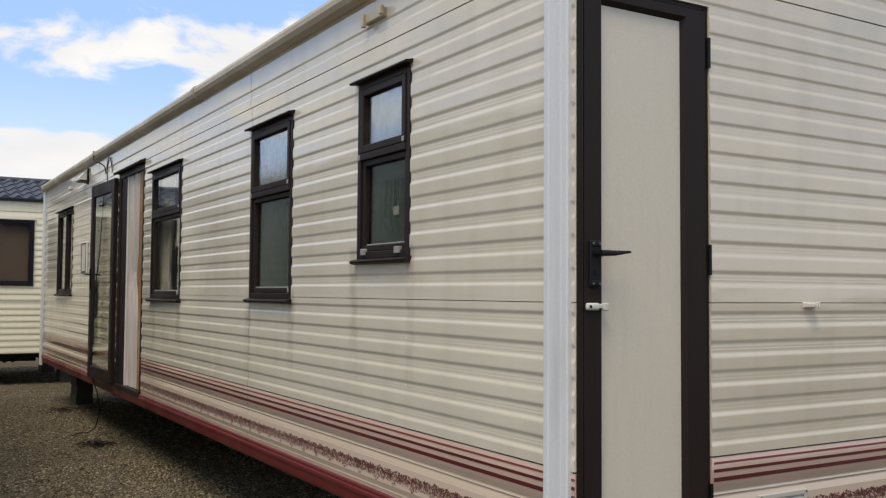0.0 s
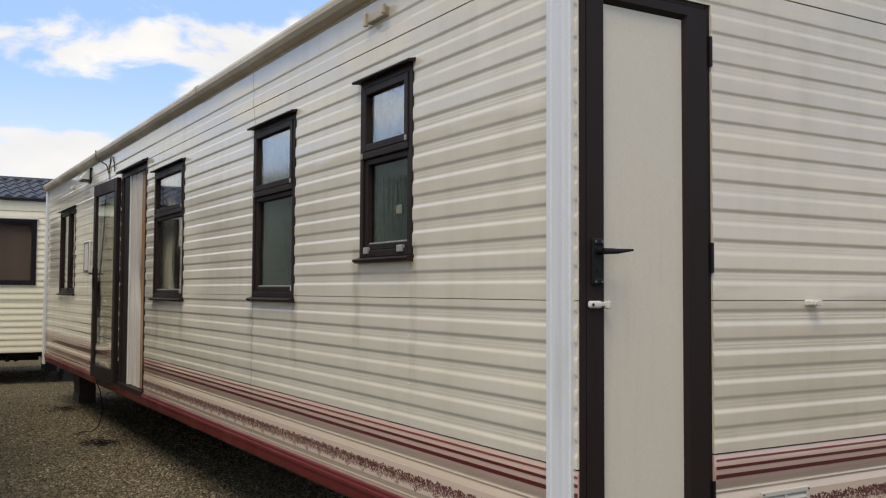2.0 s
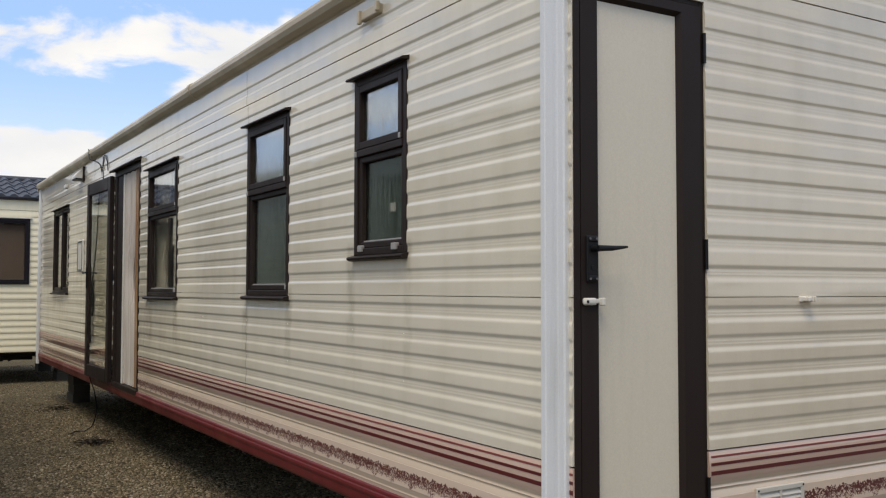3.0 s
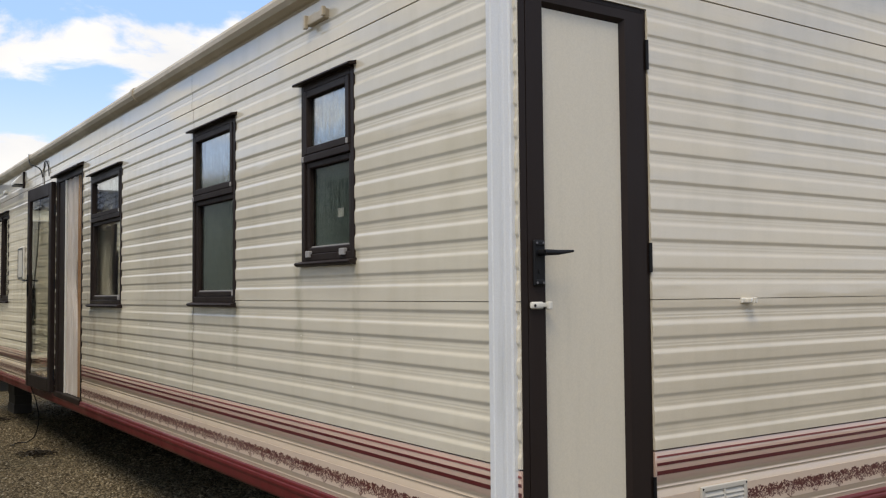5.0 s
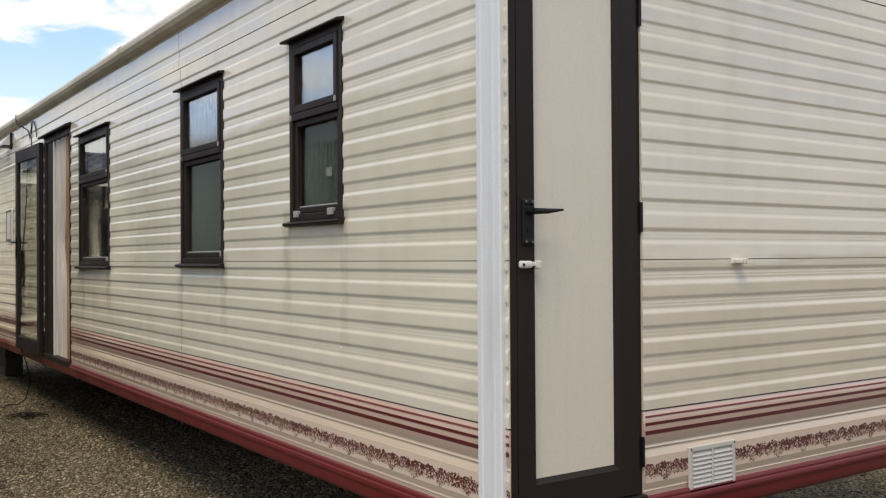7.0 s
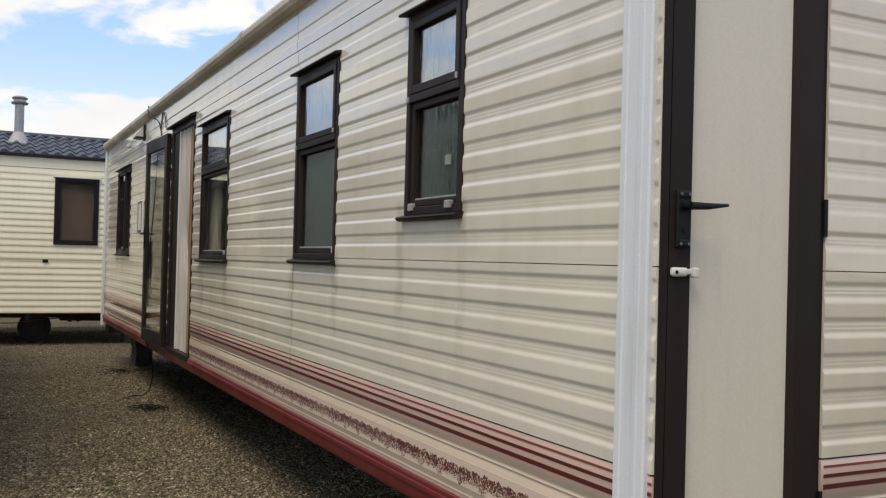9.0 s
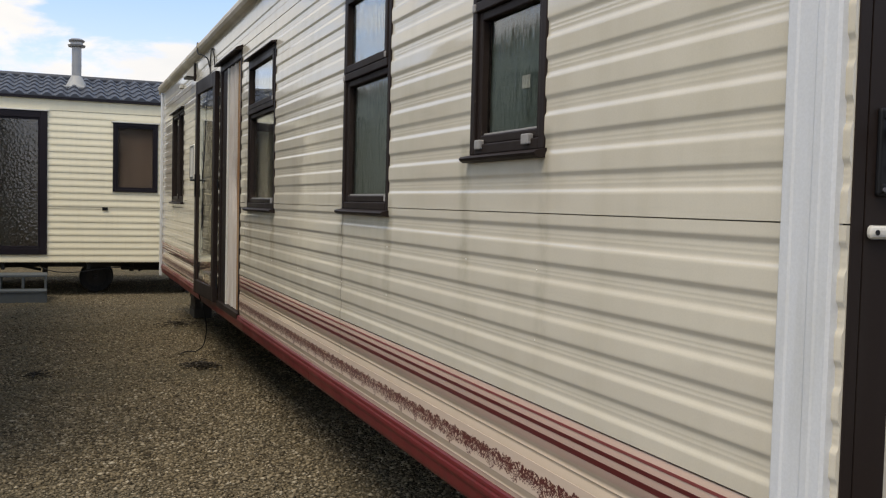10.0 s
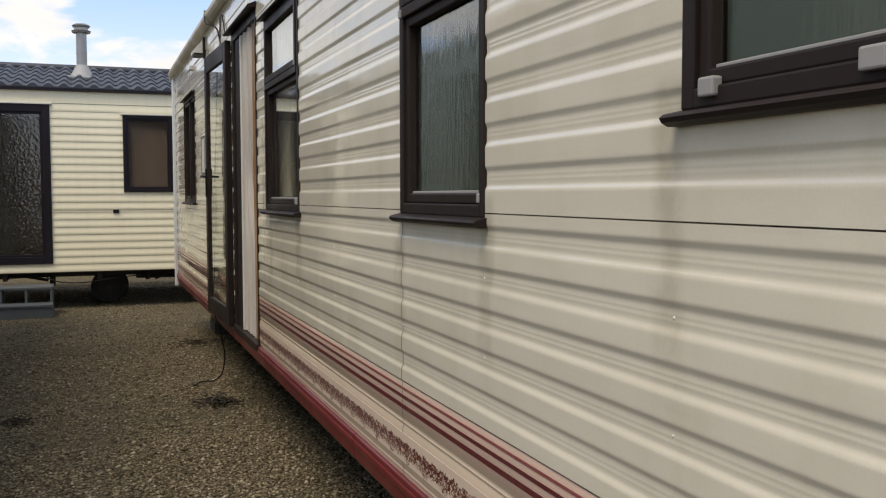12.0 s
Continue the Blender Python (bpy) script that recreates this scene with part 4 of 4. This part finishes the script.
cable = thing("hanging_cable", "thin black cable hanging from the gutter to the gravel", "cable")
wire("cable_run", [(SIDE - 0.074, 10.62, 3.015), (SIDE - 0.082, 10.50, 2.90), (SIDE - 0.05, 10.36, 2.86), (SIDE - 0.016, 10.27, 2.80), (SIDE - 0.018, 10.29, 2.4), (SIDE - 0.019, 10.40, 1.9), (SIDE - 0.022, 10.55, 1.55), (SIDE - 0.022, 10.58, 1.3),
                   (SIDE - 0.024, 10.56, 0.95), (SIDE - 0.046, 10.50, 0.62), (SIDE - 0.01, 10.42, 0.46), (SIDE + 0.03, 10.55, 0.2), (SIDE - 0.03, 10.72, 0.03), (SIDE - 0.12, 10.75, 0.022), (SIDE - 0.2, 10.6, 0.022)], 0.006, BLACK, cable)
wire("cable_loop", [(SIDE - 0.012, 10.15, 2.62), (SIDE - 0.014, 10.16, 2.82), (SIDE - 0.02, 10.05, 2.885), (SIDE - 0.014, 9.95, 2.80), (SIDE - 0.012, 9.93, 2.72)], 0.005, BLACK, cable)
for k in range(7):
    a = 0.045 + 0.010 * (k % 4)
    pts = [(SIDE - 0.018 - 0.005 * (k % 3), 10.56 + a * math.cos(q) * 1.3 + 0.022 * (k % 3), 1.56 - 0.038 * k + 1.3 * a * math.sin(q)) for q in np.linspace(0.3 * k, 6.0 + 0.3 * k, 9)]
    wire("cable_coil", pts, 0.008, BLACK, cable)


# ---------------------------------------------------------------- the second caravan across the yard
FRONT, NX0, NX1, NZ0, NZ1 = 16.63, -7.6, 3.6, 0.515, 3.0
van_b = thing("static_caravan", "pale yellow static caravan with black windows and a dark tiled roof", "caravan")
B_DOOR = (-0.245, 0.709, 0.630, 2.775)
B_WIN = (1.637, 2.300, 1.602, 2.662)
B_HOLES = [B_DOOR, B_WIN, (-3.6, -2.2, 1.60, 2.66), (-6.6, -5.2, 1.60, 2.66)]


def lap_profile(low, high, pitch):
    out, z = [], low
    while z < high - 0.02:
        t = min(z + pitch, high)
        out += [(z, 0.0125), (z + 0.006, 0.014), (z + 0.045, 0.0125), (z + 0.052, 0.0095), (t - 0.012, 0.0085), (t - 0.001, 0.0070)]
        z = t
    return out


edges_z = [NZ0, 1.36, 2.80]
for z0, z1 in zip(edges_z, edges_z[1:]):
    siding_panel(lap_profile(z0, z1 - 0.003, 0.1015 if z0 < 1 else 0.1026), NX0, NX1, B_HOLES, "x", FRONT, -1, YELLOW, van_b)
part("eave_board", box(bmesh.new(), NX0, NX1, FRONT - 0.014, FRONT + 0.02, 2.80, 2.985), YELLOW, van_b)


def box_part(name, parent, material, *q, r=0.0, label=""):
    return part(name, box(bmesh.new(), *q, r), material, parent, label)


box_part("end_wall", van_b, YELLOW, NX0, NX0 + 0.05, FRONT + 0.024, 19.7, NZ0, 2.98)
box_part("end_wall", van_b, YELLOW, NX1 - 0.05, NX1, FRONT + 0.024, 19.7, NZ0, 2.98)
box_part("back_wall", van_b, YELLOW, NX0, NX1, 19.7, 19.75, NZ0, 2.98)
box_part("floor_deck", van_b, CARPET, NX0 + 0.05, NX1 - 0.05, FRONT + 0.024, 19.7, 0.50, 0.60)
box_part("inner_ceiling", van_b, LINING, NX0 + 0.05, NX1 - 0.05, FRONT + 0.024, 19.7, 2.85, 2.88)
box_part("gutter", van_b, NAVY, NX0 - 0.05, NX1 + 0.05, FRONT - 0.055, FRONT - 0.016, 2.962, 3.02, r=0.010, label="black plastic gutter")
for x in (NX0 + 0.02, NX1 - 0.02):
    box_part("corner_trim", van_b, OFFWHITE, x - 0.05, x + 0.05, FRONT - 0.03, FRONT - 0.016, NZ0, 2.95)


def glazed(parent, name, x0, x1, z0, z1, t, glass, label, bars=()):
    hub = new(name)
    hub.parent = parent
    tagged(hub, label)
    yo, yi = FRONT - 0.032, FRONT + 0.03
    for q in ((x0, x0 + t, z0, z1), (x1 - t, x1, z0, z1), (x0 + t, x1 - t, z1 - t, z1), (x0 + t, x1 - t, z0, z0 + t)):
        part("frame", box(bmesh.new(), q[0], q[1], yo, yi, q[2], q[3], 0.005), NAVY, hub)
    for x in bars:
        part("mullion", box(bmesh.new(), x - t / 2, x + t / 2, yo, yi, z0 + t, z1 - t, 0.005), NAVY, hub)
    s = 0.03
    for q in ((x0 + t, x0 + t + s, z0 + t, z1 - t), (x1 - t - s, x1 - t, z0 + t, z1 - t), (x0 + t + s, x1 - t - s, z1 - t - s, z1 - t), (x0 + t + s, x1 - t - s, z0 + t, z0 + t + s)):
        part("sash", box(bmesh.new(), q[0], q[1], yo + 0.014, yi - 0.006, q[2], q[3], 0.004), NAVY, hub)
    pane = part("pane", box(bmesh.new(), x0 + t + s - 0.003, x1 - t - s + 0.003, yo + 0.032, yo + 0.038, z0 + t + s - 0.003, z1 - t - s + 0.003), glass, hub)
    pane.visible_shadow = False
    part("drip_cap", box(bmesh.new(), x0 - 0.025, x1 + 0.025, FRONT - 0.045, FRONT - 0.002, z1 + 0.002, z1 + 0.022, 0.004), OFFWHITE, hub, "cream drip cap")


glazed(van_b, "door", *B_DOOR, 0.100, STIPPLE, "black framed door with stippled dark glass")
glazed(van_b, "window", *B_WIN, 0.045, BROWNGLASS, "black framed window with brown tinted glass")
glazed(van_b, "window", *B_HOLES[2], 0.045, BROWNGLASS, "black framed window with brown tinted glass")
glazed(van_b, "window", *B_HOLES[3], 0.045, BROWNGLASS, "black framed window with brown tinted glass")
box_part("blind", van_b, BLIND, 1.60, 2.34, FRONT + 0.045, FRONT + 0.050, 1.55, 2.70)
vent_b = box_part("wall_vent", van_b, BLACK, 1.49, 1.57, FRONT - 0.026, FRONT - 0.008, 1.312, 1.362, r=0.004, label="small black wall vent")

# tiled roof: two slopes under rows of pressed tiles
RIDGE_Y, RIDGE_Z, LOW_Z = 18.20, 3.47, 3.005
bm = bmesh.new()
sweep(bm, [(FRONT - 0.06, LOW_Z - 0.012), (RIDGE_Y, RIDGE_Z - 0.012), (19.80, LOW_Z - 0.012), (19.80, LOW_Z - 0.04), (FRONT - 0.06, LOW_Z - 0.04)], NX0 - 0.05, NX1 + 0.05, "x")
part("roof_deck", bm, NAVY, van_b)


def tile_mesh(wide, run, rise):
    """One pressed pantile: an S-wave across and a raised nose at its lower edge."""
    bm = bmesh.new()
    cols, rows = 8, [(0.0, 0.030), (0.25, 0.027), (0.65, 0.018), (1.02, 0.010)]
    top = []
    for f, lift in rows:
        top.append([bm.verts.new((wide * i / cols, run * f, rise * f + lift + 0.027 * math.sin(2 * math.pi * i / cols) * (1.0 if f < 0.9 else 0.8))) for i in range(cols + 1)])
    for a, b in zip(top, top[1:]):
        for i in range(cols):
            bm.faces.new((a[i], a[i + 1], b[i + 1], b[i]))
    nose = [bm.verts.new((v.co.x, v.co.y, -0.004)) for v in top[0]]
    for i in range(cols):
        bm.faces.new((nose[i], nose[i + 1], top[0][i + 1], top[0][i]))
    return finish("roof_tile", bm, TILE)


TW, ROWS_UP = 0.192, 5
step_y, step_z = (RIDGE_Y - FRONT + 0.06) / ROWS_UP, (RIDGE_Z - LOW_Z) / ROWS_UP
tile = tile_mesh(TW, step_y, step_z)
for r in range(ROWS_UP):
    for c in range(int((NX1 - NX0) / TW)):
        ob = new("roof_tile", tile)
        ob.location = (NX0 + c * TW, FRONT - 0.06 + r * step_y, LOW_Z + r * step_z)
        ob.parent = van_b
part("ridge_cap", tube(bmesh.new(), (NX0, RIDGE_Y, RIDGE_Z + 0.0), (NX1, RIDGE_Y, RIDGE_Z + 0.0), 0.055, sides=14), TILE, van_b)

# flue pipe
flue = new("flue")
flue.parent = van_b
tagged(flue, "round galvanised flue pipe with a ringed cap")
FX, FY, FB, FT = 1.125, 17.55, 3.27, 4.03
part("pipe", tube(bmesh.new(), (FX, FY, FB), (FX, FY, FT - 0.12), 0.073, sides=28), STEEL, flue, smooth=False)
bm = bmesh.new()
tube(bm, (FX, FY, FB - 0.05), (FX, FY, FB + 0.17), 0.19, 0.078, sides=28)
box(bm, FX - 0.22, FX + 0.22, FY - 0.24, FY + 0.2, FB - 0.05, FB - 0.01, 0.01)
part("flashing", bm, ROOFING, flue)
bm = bmesh.new()
tube(bm, (FX, FY, FT - 0.13), (FX, FY, FT - 0.10), 0.125, 0.135, sides=28)
tube(bm, (FX, FY, FT - 0.10), (FX, FY, FT - 0.05), 0.095, sides=28)
tube(bm, (FX, FY, FT - 0.05), (FX, FY, FT - 0.025), 0.115, 0.125, sides=28)
tube(bm, (FX, FY, FT - 0.025), (FX, FY, FT), 0.125, 0.085, sides=28)
part("cap", bm, STEEL, flue)
part("collar", tube(bmesh.new(), (FX, FY, 3.60), (FX, FY, 3.615), 0.0755, sides=28), STEEL, flue)

# chassis and wheels
for y in (17.1, 19.2):
    box_part("chassis_beam", van_b, CHASSIS, NX0 + 0.2, NX1 - 0.2, y - 0.03, y + 0.03, 0.415, 0.498)
for x in np.arange(NX0 + 0.5, NX1, 1.2):
    box_part("outrigger", van_b, CHASSIS, x - 0.025, x + 0.025, FRONT + 0.05, 19.6, 0.40, 0.499)


def wheel_b(x, y, r=0.245, w=0.19):
    hub = new("wheel")
    hub.parent = van_b
    bm = bmesh.new()
    prof = [(r * 0.60, -w / 2), (r * 0.88, -w / 2), (r * 0.97, -w * 0.38), (r, 0), (r * 0.97, w * 0.38), (r * 0.88, w / 2), (r * 0.60, w / 2)]
    k = 32
    rings = [[bm.verts.new((x + q * math.cos(2 * math.pi * i / k), y + d, r + q * math.sin(2 * math.pi * i / k))) for q, d in prof] for i in range(k)]
    for i in range(k):
        a, b = rings[i], rings[(i + 1) % k]
        for j in range(len(prof)):
            h = (j + 1) % len(prof)
            bm.faces.new((a[j], a[h], b[h], b[j]))
    part("tyre", bm, RUBBER, hub)
    bm = tube(bmesh.new(), (x, y - w * 0.3, r), (x, y + w * 0.3, r), r * 0.61, sides=24)
    tube(bm, (x, y - w * 0.4, r), (x, y + w * 0.4, r), r * 0.22, sides=14)
    part("rim", bm, CHASSIS, hub)


wheel_b(1.42, 17.22)
wheel_b(1.46, 17.50)
box_part("mudguard", van_b, CHASSIS, 1.06, 1.78, 16.96, 17.65, 0.44, 0.498)


def strut(name, a, b, r, sides=10):
    part(name, tube(bmesh.new(), a, b, r, sides=sides), CHASSIS, van_b)


strut("brace", (0.10, 17.0, 0.49), (0.62, 17.1, 0.37), 0.022)
strut("jack_leg", (0.68, 17.05, 0.30), (0.68, 17.05, 0.495), 0.040)
strut("drain_pipe", (1.80, 17.0, 0.40), (2.45, 17.3, 0.37), 0.030)
strut("drain_pipe", (1.95, 17.0, 0.35), (1.95, 17.0, 0.495), 0.035)
strut("brace", (2.05, 16.95, 0.36), (2.40, 17.0, 0.49), 0.016)
strut("axle", (1.42, 16.98, 0.245), (1.42, 19.3, 0.245), 0.035)
strut("brace", (-0.9, 17.0, 0.40), (0.4, 17.2, 0.42), 0.018)
wire("loose_cable", [(0.55, FRONT + 0.1, 0.49), (0.72, FRONT - 0.02, 0.40), (1.0, FRONT + 0.0, 0.36), (1.6, FRONT + 0.05, 0.42), (2.3, FRONT + 0.1, 0.47)], 0.008, BLACK, van_b)


# ---------------------------------------------------------------- steps at the second caravan's door
def door_steps(x0, x1, y_front, y_back):
    steps = thing("door_step", "grey two-tread door step standing on gravel", "steps")
    zl, zu = 0.175, 0.375
    ym = (y_front + y_back) / 2 - 0.08
    part("tread", box(bmesh.new(), x0, x1, y_front, ym + 0.02, zl - 0.035, zl, 0.008), STEPGREY, steps)
    part("tread", box(bmesh.new(), x0, x1, ym, y_back, zu - 0.035, zu, 0.008), STEPGREY, steps)
    part("riser", box(bmesh.new(), x0 + 0.012, x1 - 0.012, y_front + 0.012, y_front + 0.03, 0.0, zl - 0.036), STEPGREY, steps)
    for x in np.linspace(x0 + 0.02, x1 - 0.02, 4):
        part("upright", box(bmesh.new(), x - 0.016, x + 0.016, ym + 0.006, ym + 0.04, zl - 0.03, zu - 0.036, 0.004), STEPGREY, steps)
        part("side_rib", box(bmesh.new(), x - 0.014, x + 0.014, y_back - 0.05, y_back - 0.01, 0.0, zu - 0.036), STEPGREY, steps)
    for x in (x0, x1 - 0.014):
        part("side_panel", box(bmesh.new(), x, x + 0.014, y_front + 0.02, ym + 0.01, 0.0, zl - 0.036), STEPGREY, steps)


door_steps(-0.22, 0.72, 15.70, 16.45)


# ---------------------------------------------------------------- the third caravan, along the other side of the lane
C_FACE, C_Y0, C_Y1 = -0.085, 6.4, 14.60
van_c = thing("static_caravan", "dull sage static caravan with dark windows across the lane", "caravan")
C_WIN = [(12.75, 14.05, 1.52, 2.60), (9.6, 10.8, 1.52, 2.60), (7.5, 8.3, 1.52, 2.60)]
for z0, z1 in zip([0.50, 1.36, 2.62], [1.36, 2.62, 2.93]):
    siding_panel(lap_profile(z0, z1 - 0.003, 0.1050), C_Y0, C_Y1, C_WIN, "y", C_FACE, 1, SAGE, van_c)


def c_part(name, material, *q, r=0.0, label="", parent=van_c):
    return part(name, box(bmesh.new(), *q, r), material, parent, label)


c_part("end_wall", SAGE, C_FACE - 3.0, C_FACE - 0.024, C_Y1 - 0.03, C_Y1, 0.50, 2.93)
c_part("end_wall", SAGE, C_FACE - 3.0, C_FACE - 0.024, C_Y0, C_Y0 + 0.03, 0.50, 2.93)
c_part("back_wall", SAGE, C_FACE - 3.03, C_FACE - 3.0, C_Y0, C_Y1, 0.50, 2.93)
c_part("floor_deck", CARPET, C_FACE - 3.0, C_FACE - 0.024, C_Y0 + 0.03, C_Y1 - 0.03, 0.48, 0.58)
c_part("gutter", BEIGE, C_FACE + 0.016, C_FACE + 0.075, C_Y0 - 0.04, C_Y1 + 0.04, 2.91, 3.00, r=0.012)
c_part("corner_trim", OFFWHITE, C_FACE + 0.0145, C_FACE + 0.03, C_Y1 - 0.07, C_Y1 + 0.006, 0.49, 2.91, r=0.004)
bm = bmesh.new()
sweep(bm, [(C_FACE + 0.02, 2.935), (C_FACE + 0.02, 2.985), (C_FACE - 1.5, 3.30), (C_FACE - 3.06, 2.985), (C_FACE - 3.06, 2.935)], C_Y0 - 0.03, C_Y1 + 0.03, "y")
part("roof", bm, ROOFING, van_c)
for y0, y1, z0, z1 in C_WIN:
    hub = new("window")
    hub.parent = van_c
    tagged(hub, "black framed window with dark glass")
    for q in ((y0, y0 + 0.06, z0, z1), (y1 - 0.06, y1, z0, z1), (y0 + 0.06, y1 - 0.06, z1 - 0.06, z1), (y0 + 0.06, y1 - 0.06, z0, z0 + 0.06)):
        c_part("frame", NAVY, C_FACE - 0.03, C_FACE + 0.026, *q, r=0.005, parent=hub)
    c_part("pane", BROWNGLASS, C_FACE - 0.006, C_FACE, y0 + 0.055, y1 - 0.055, z0 + 0.055, z1 - 0.055, parent=hub).visible_shadow = False
    c_part("hood", NAVY, C_FACE + 0.002, C_FACE + 0.06, y0 - 0.03, y1 + 0.03, z1 + 0.002, z1 + 0.02, r=0.004, parent=hub)
for x in (C_FACE - 0.55, C_FACE - 2.45):
    c_part("chassis_beam", CHASSIS, x - 0.03, x + 0.03, C_Y0 + 0.2, C_Y1 - 0.2, 0.30, 0.478)
    for y in (7.0, 10.5, 14.0):
        block_pier(x, y, 0.30)
for x in (-6.8, 2.9):
    for y in (17.1, 19.2):
        block_pier(x, y, 0.415)


# ---------------------------------------------------------------- unseen caravans added to block light, the first end-on behind the start of the walk
def unseen_van(label, x0, x1, y0, y1, along):
    """An unseen caravan added to close the yard and block light: plain body, low pitched roof, beams and block piers.
    """
    van_p = thing("static_caravan", label, "caravan")
    part("body", box(bmesh.new(), x0, x1, y0, y1, 0.50, 2.95, 0.03), CREAM_END, van_p)
    bm = bmesh.new()
    a, b, u0, u1 = (x0, x1, y0, y1) if along == "y" else (y0, y1, x0, x1)
    sweep(bm, [(a - 0.05, 2.952), (a - 0.05, 3.0), ((a + b) / 2, 3.32), (b + 0.05, 3.0), (b + 0.05, 2.952)], u0 - 0.05, u1 + 0.05, along)
    part("roof", bm, ROOFING, van_p)
    for q in (a + 0.55, b - 0.55):
        if along == "y":
            part("chassis_beam", box(bmesh.new(), q - 0.03, q + 0.03, u0 + 0.2, u1 - 0.2, 0.30, 0.498), CHASSIS, van_p)
        else:
            part("chassis_beam", box(bmesh.new(), u0 + 0.2, u1 - 0.2, q - 0.03, q + 0.03, 0.30, 0.498), CHASSIS, van_p)
        for v in (u0 + 0.8, u1 - 0.8):
            block_pier(*((q, v) if along == "y" else (v, q)), 0.30)


# never in view: an occluder added to dim the lower end wall
unseen_van("unseen plain cream caravan added end-on across the gap to shade the end wall", 2.3, 5.4, -11.0, -1.5, "y")
# these two keep low sky light from getting in under the caravans
unseen_van("unseen plain cream caravan added to block light behind the long one", 8.6, 11.7, 1.0, 12.0, "y")
unseen_van("unseen plain cream caravan added to block sky light behind the tiled roof one", -7.0, 4.2, 23.2, 26.2, "x")


# ---------------------------------------------------------------- leaf litter on the gravel
def litter(cx, cy, spread, count):
    """A low heap of dark dead leaves and twigs, each a folded blade."""
    bm = bmesh.new()
    for _ in range(count):
        a, r = random.uniform(0, 6.283), spread * abs(random.gauss(0, 0.5))
        x, y, turn, size = cx + r * math.cos(a), cy + 1.3 * r * math.sin(a), random.uniform(0, 6.283), random.uniform(0.012, 0.032)
        c, q = math.cos(turn), math.sin(turn)
        z = 0.016 + random.uniform(0, 0.02)
        pts = [(-1, 0, 0.2), (0, 0.5, 0.5), (1, 0, 0.15), (0, -0.5, 0.45), (0, 0, 0.1)]
        v = [bm.verts.new((x + size * (p * c - w * q), y + size * (p * q + w * c), z + size * h)) for p, w, h in pts]
        for i in range(4):
            bm.faces.new((v[i], v[(i + 1) % 4], v[4]))
    ob = new("leaf_litter", finish("leaf_litter", bm, DEADLEAF))
    tagged(ob, "small heap of dark dead leaves on gravel", "leaf litter", kind="stuff")


litter(2.08, 9.95, 0.20, 260)
litter(2.22, 12.9, 0.35, 160)
litter(0.70, 9.8, 0.12, 60)
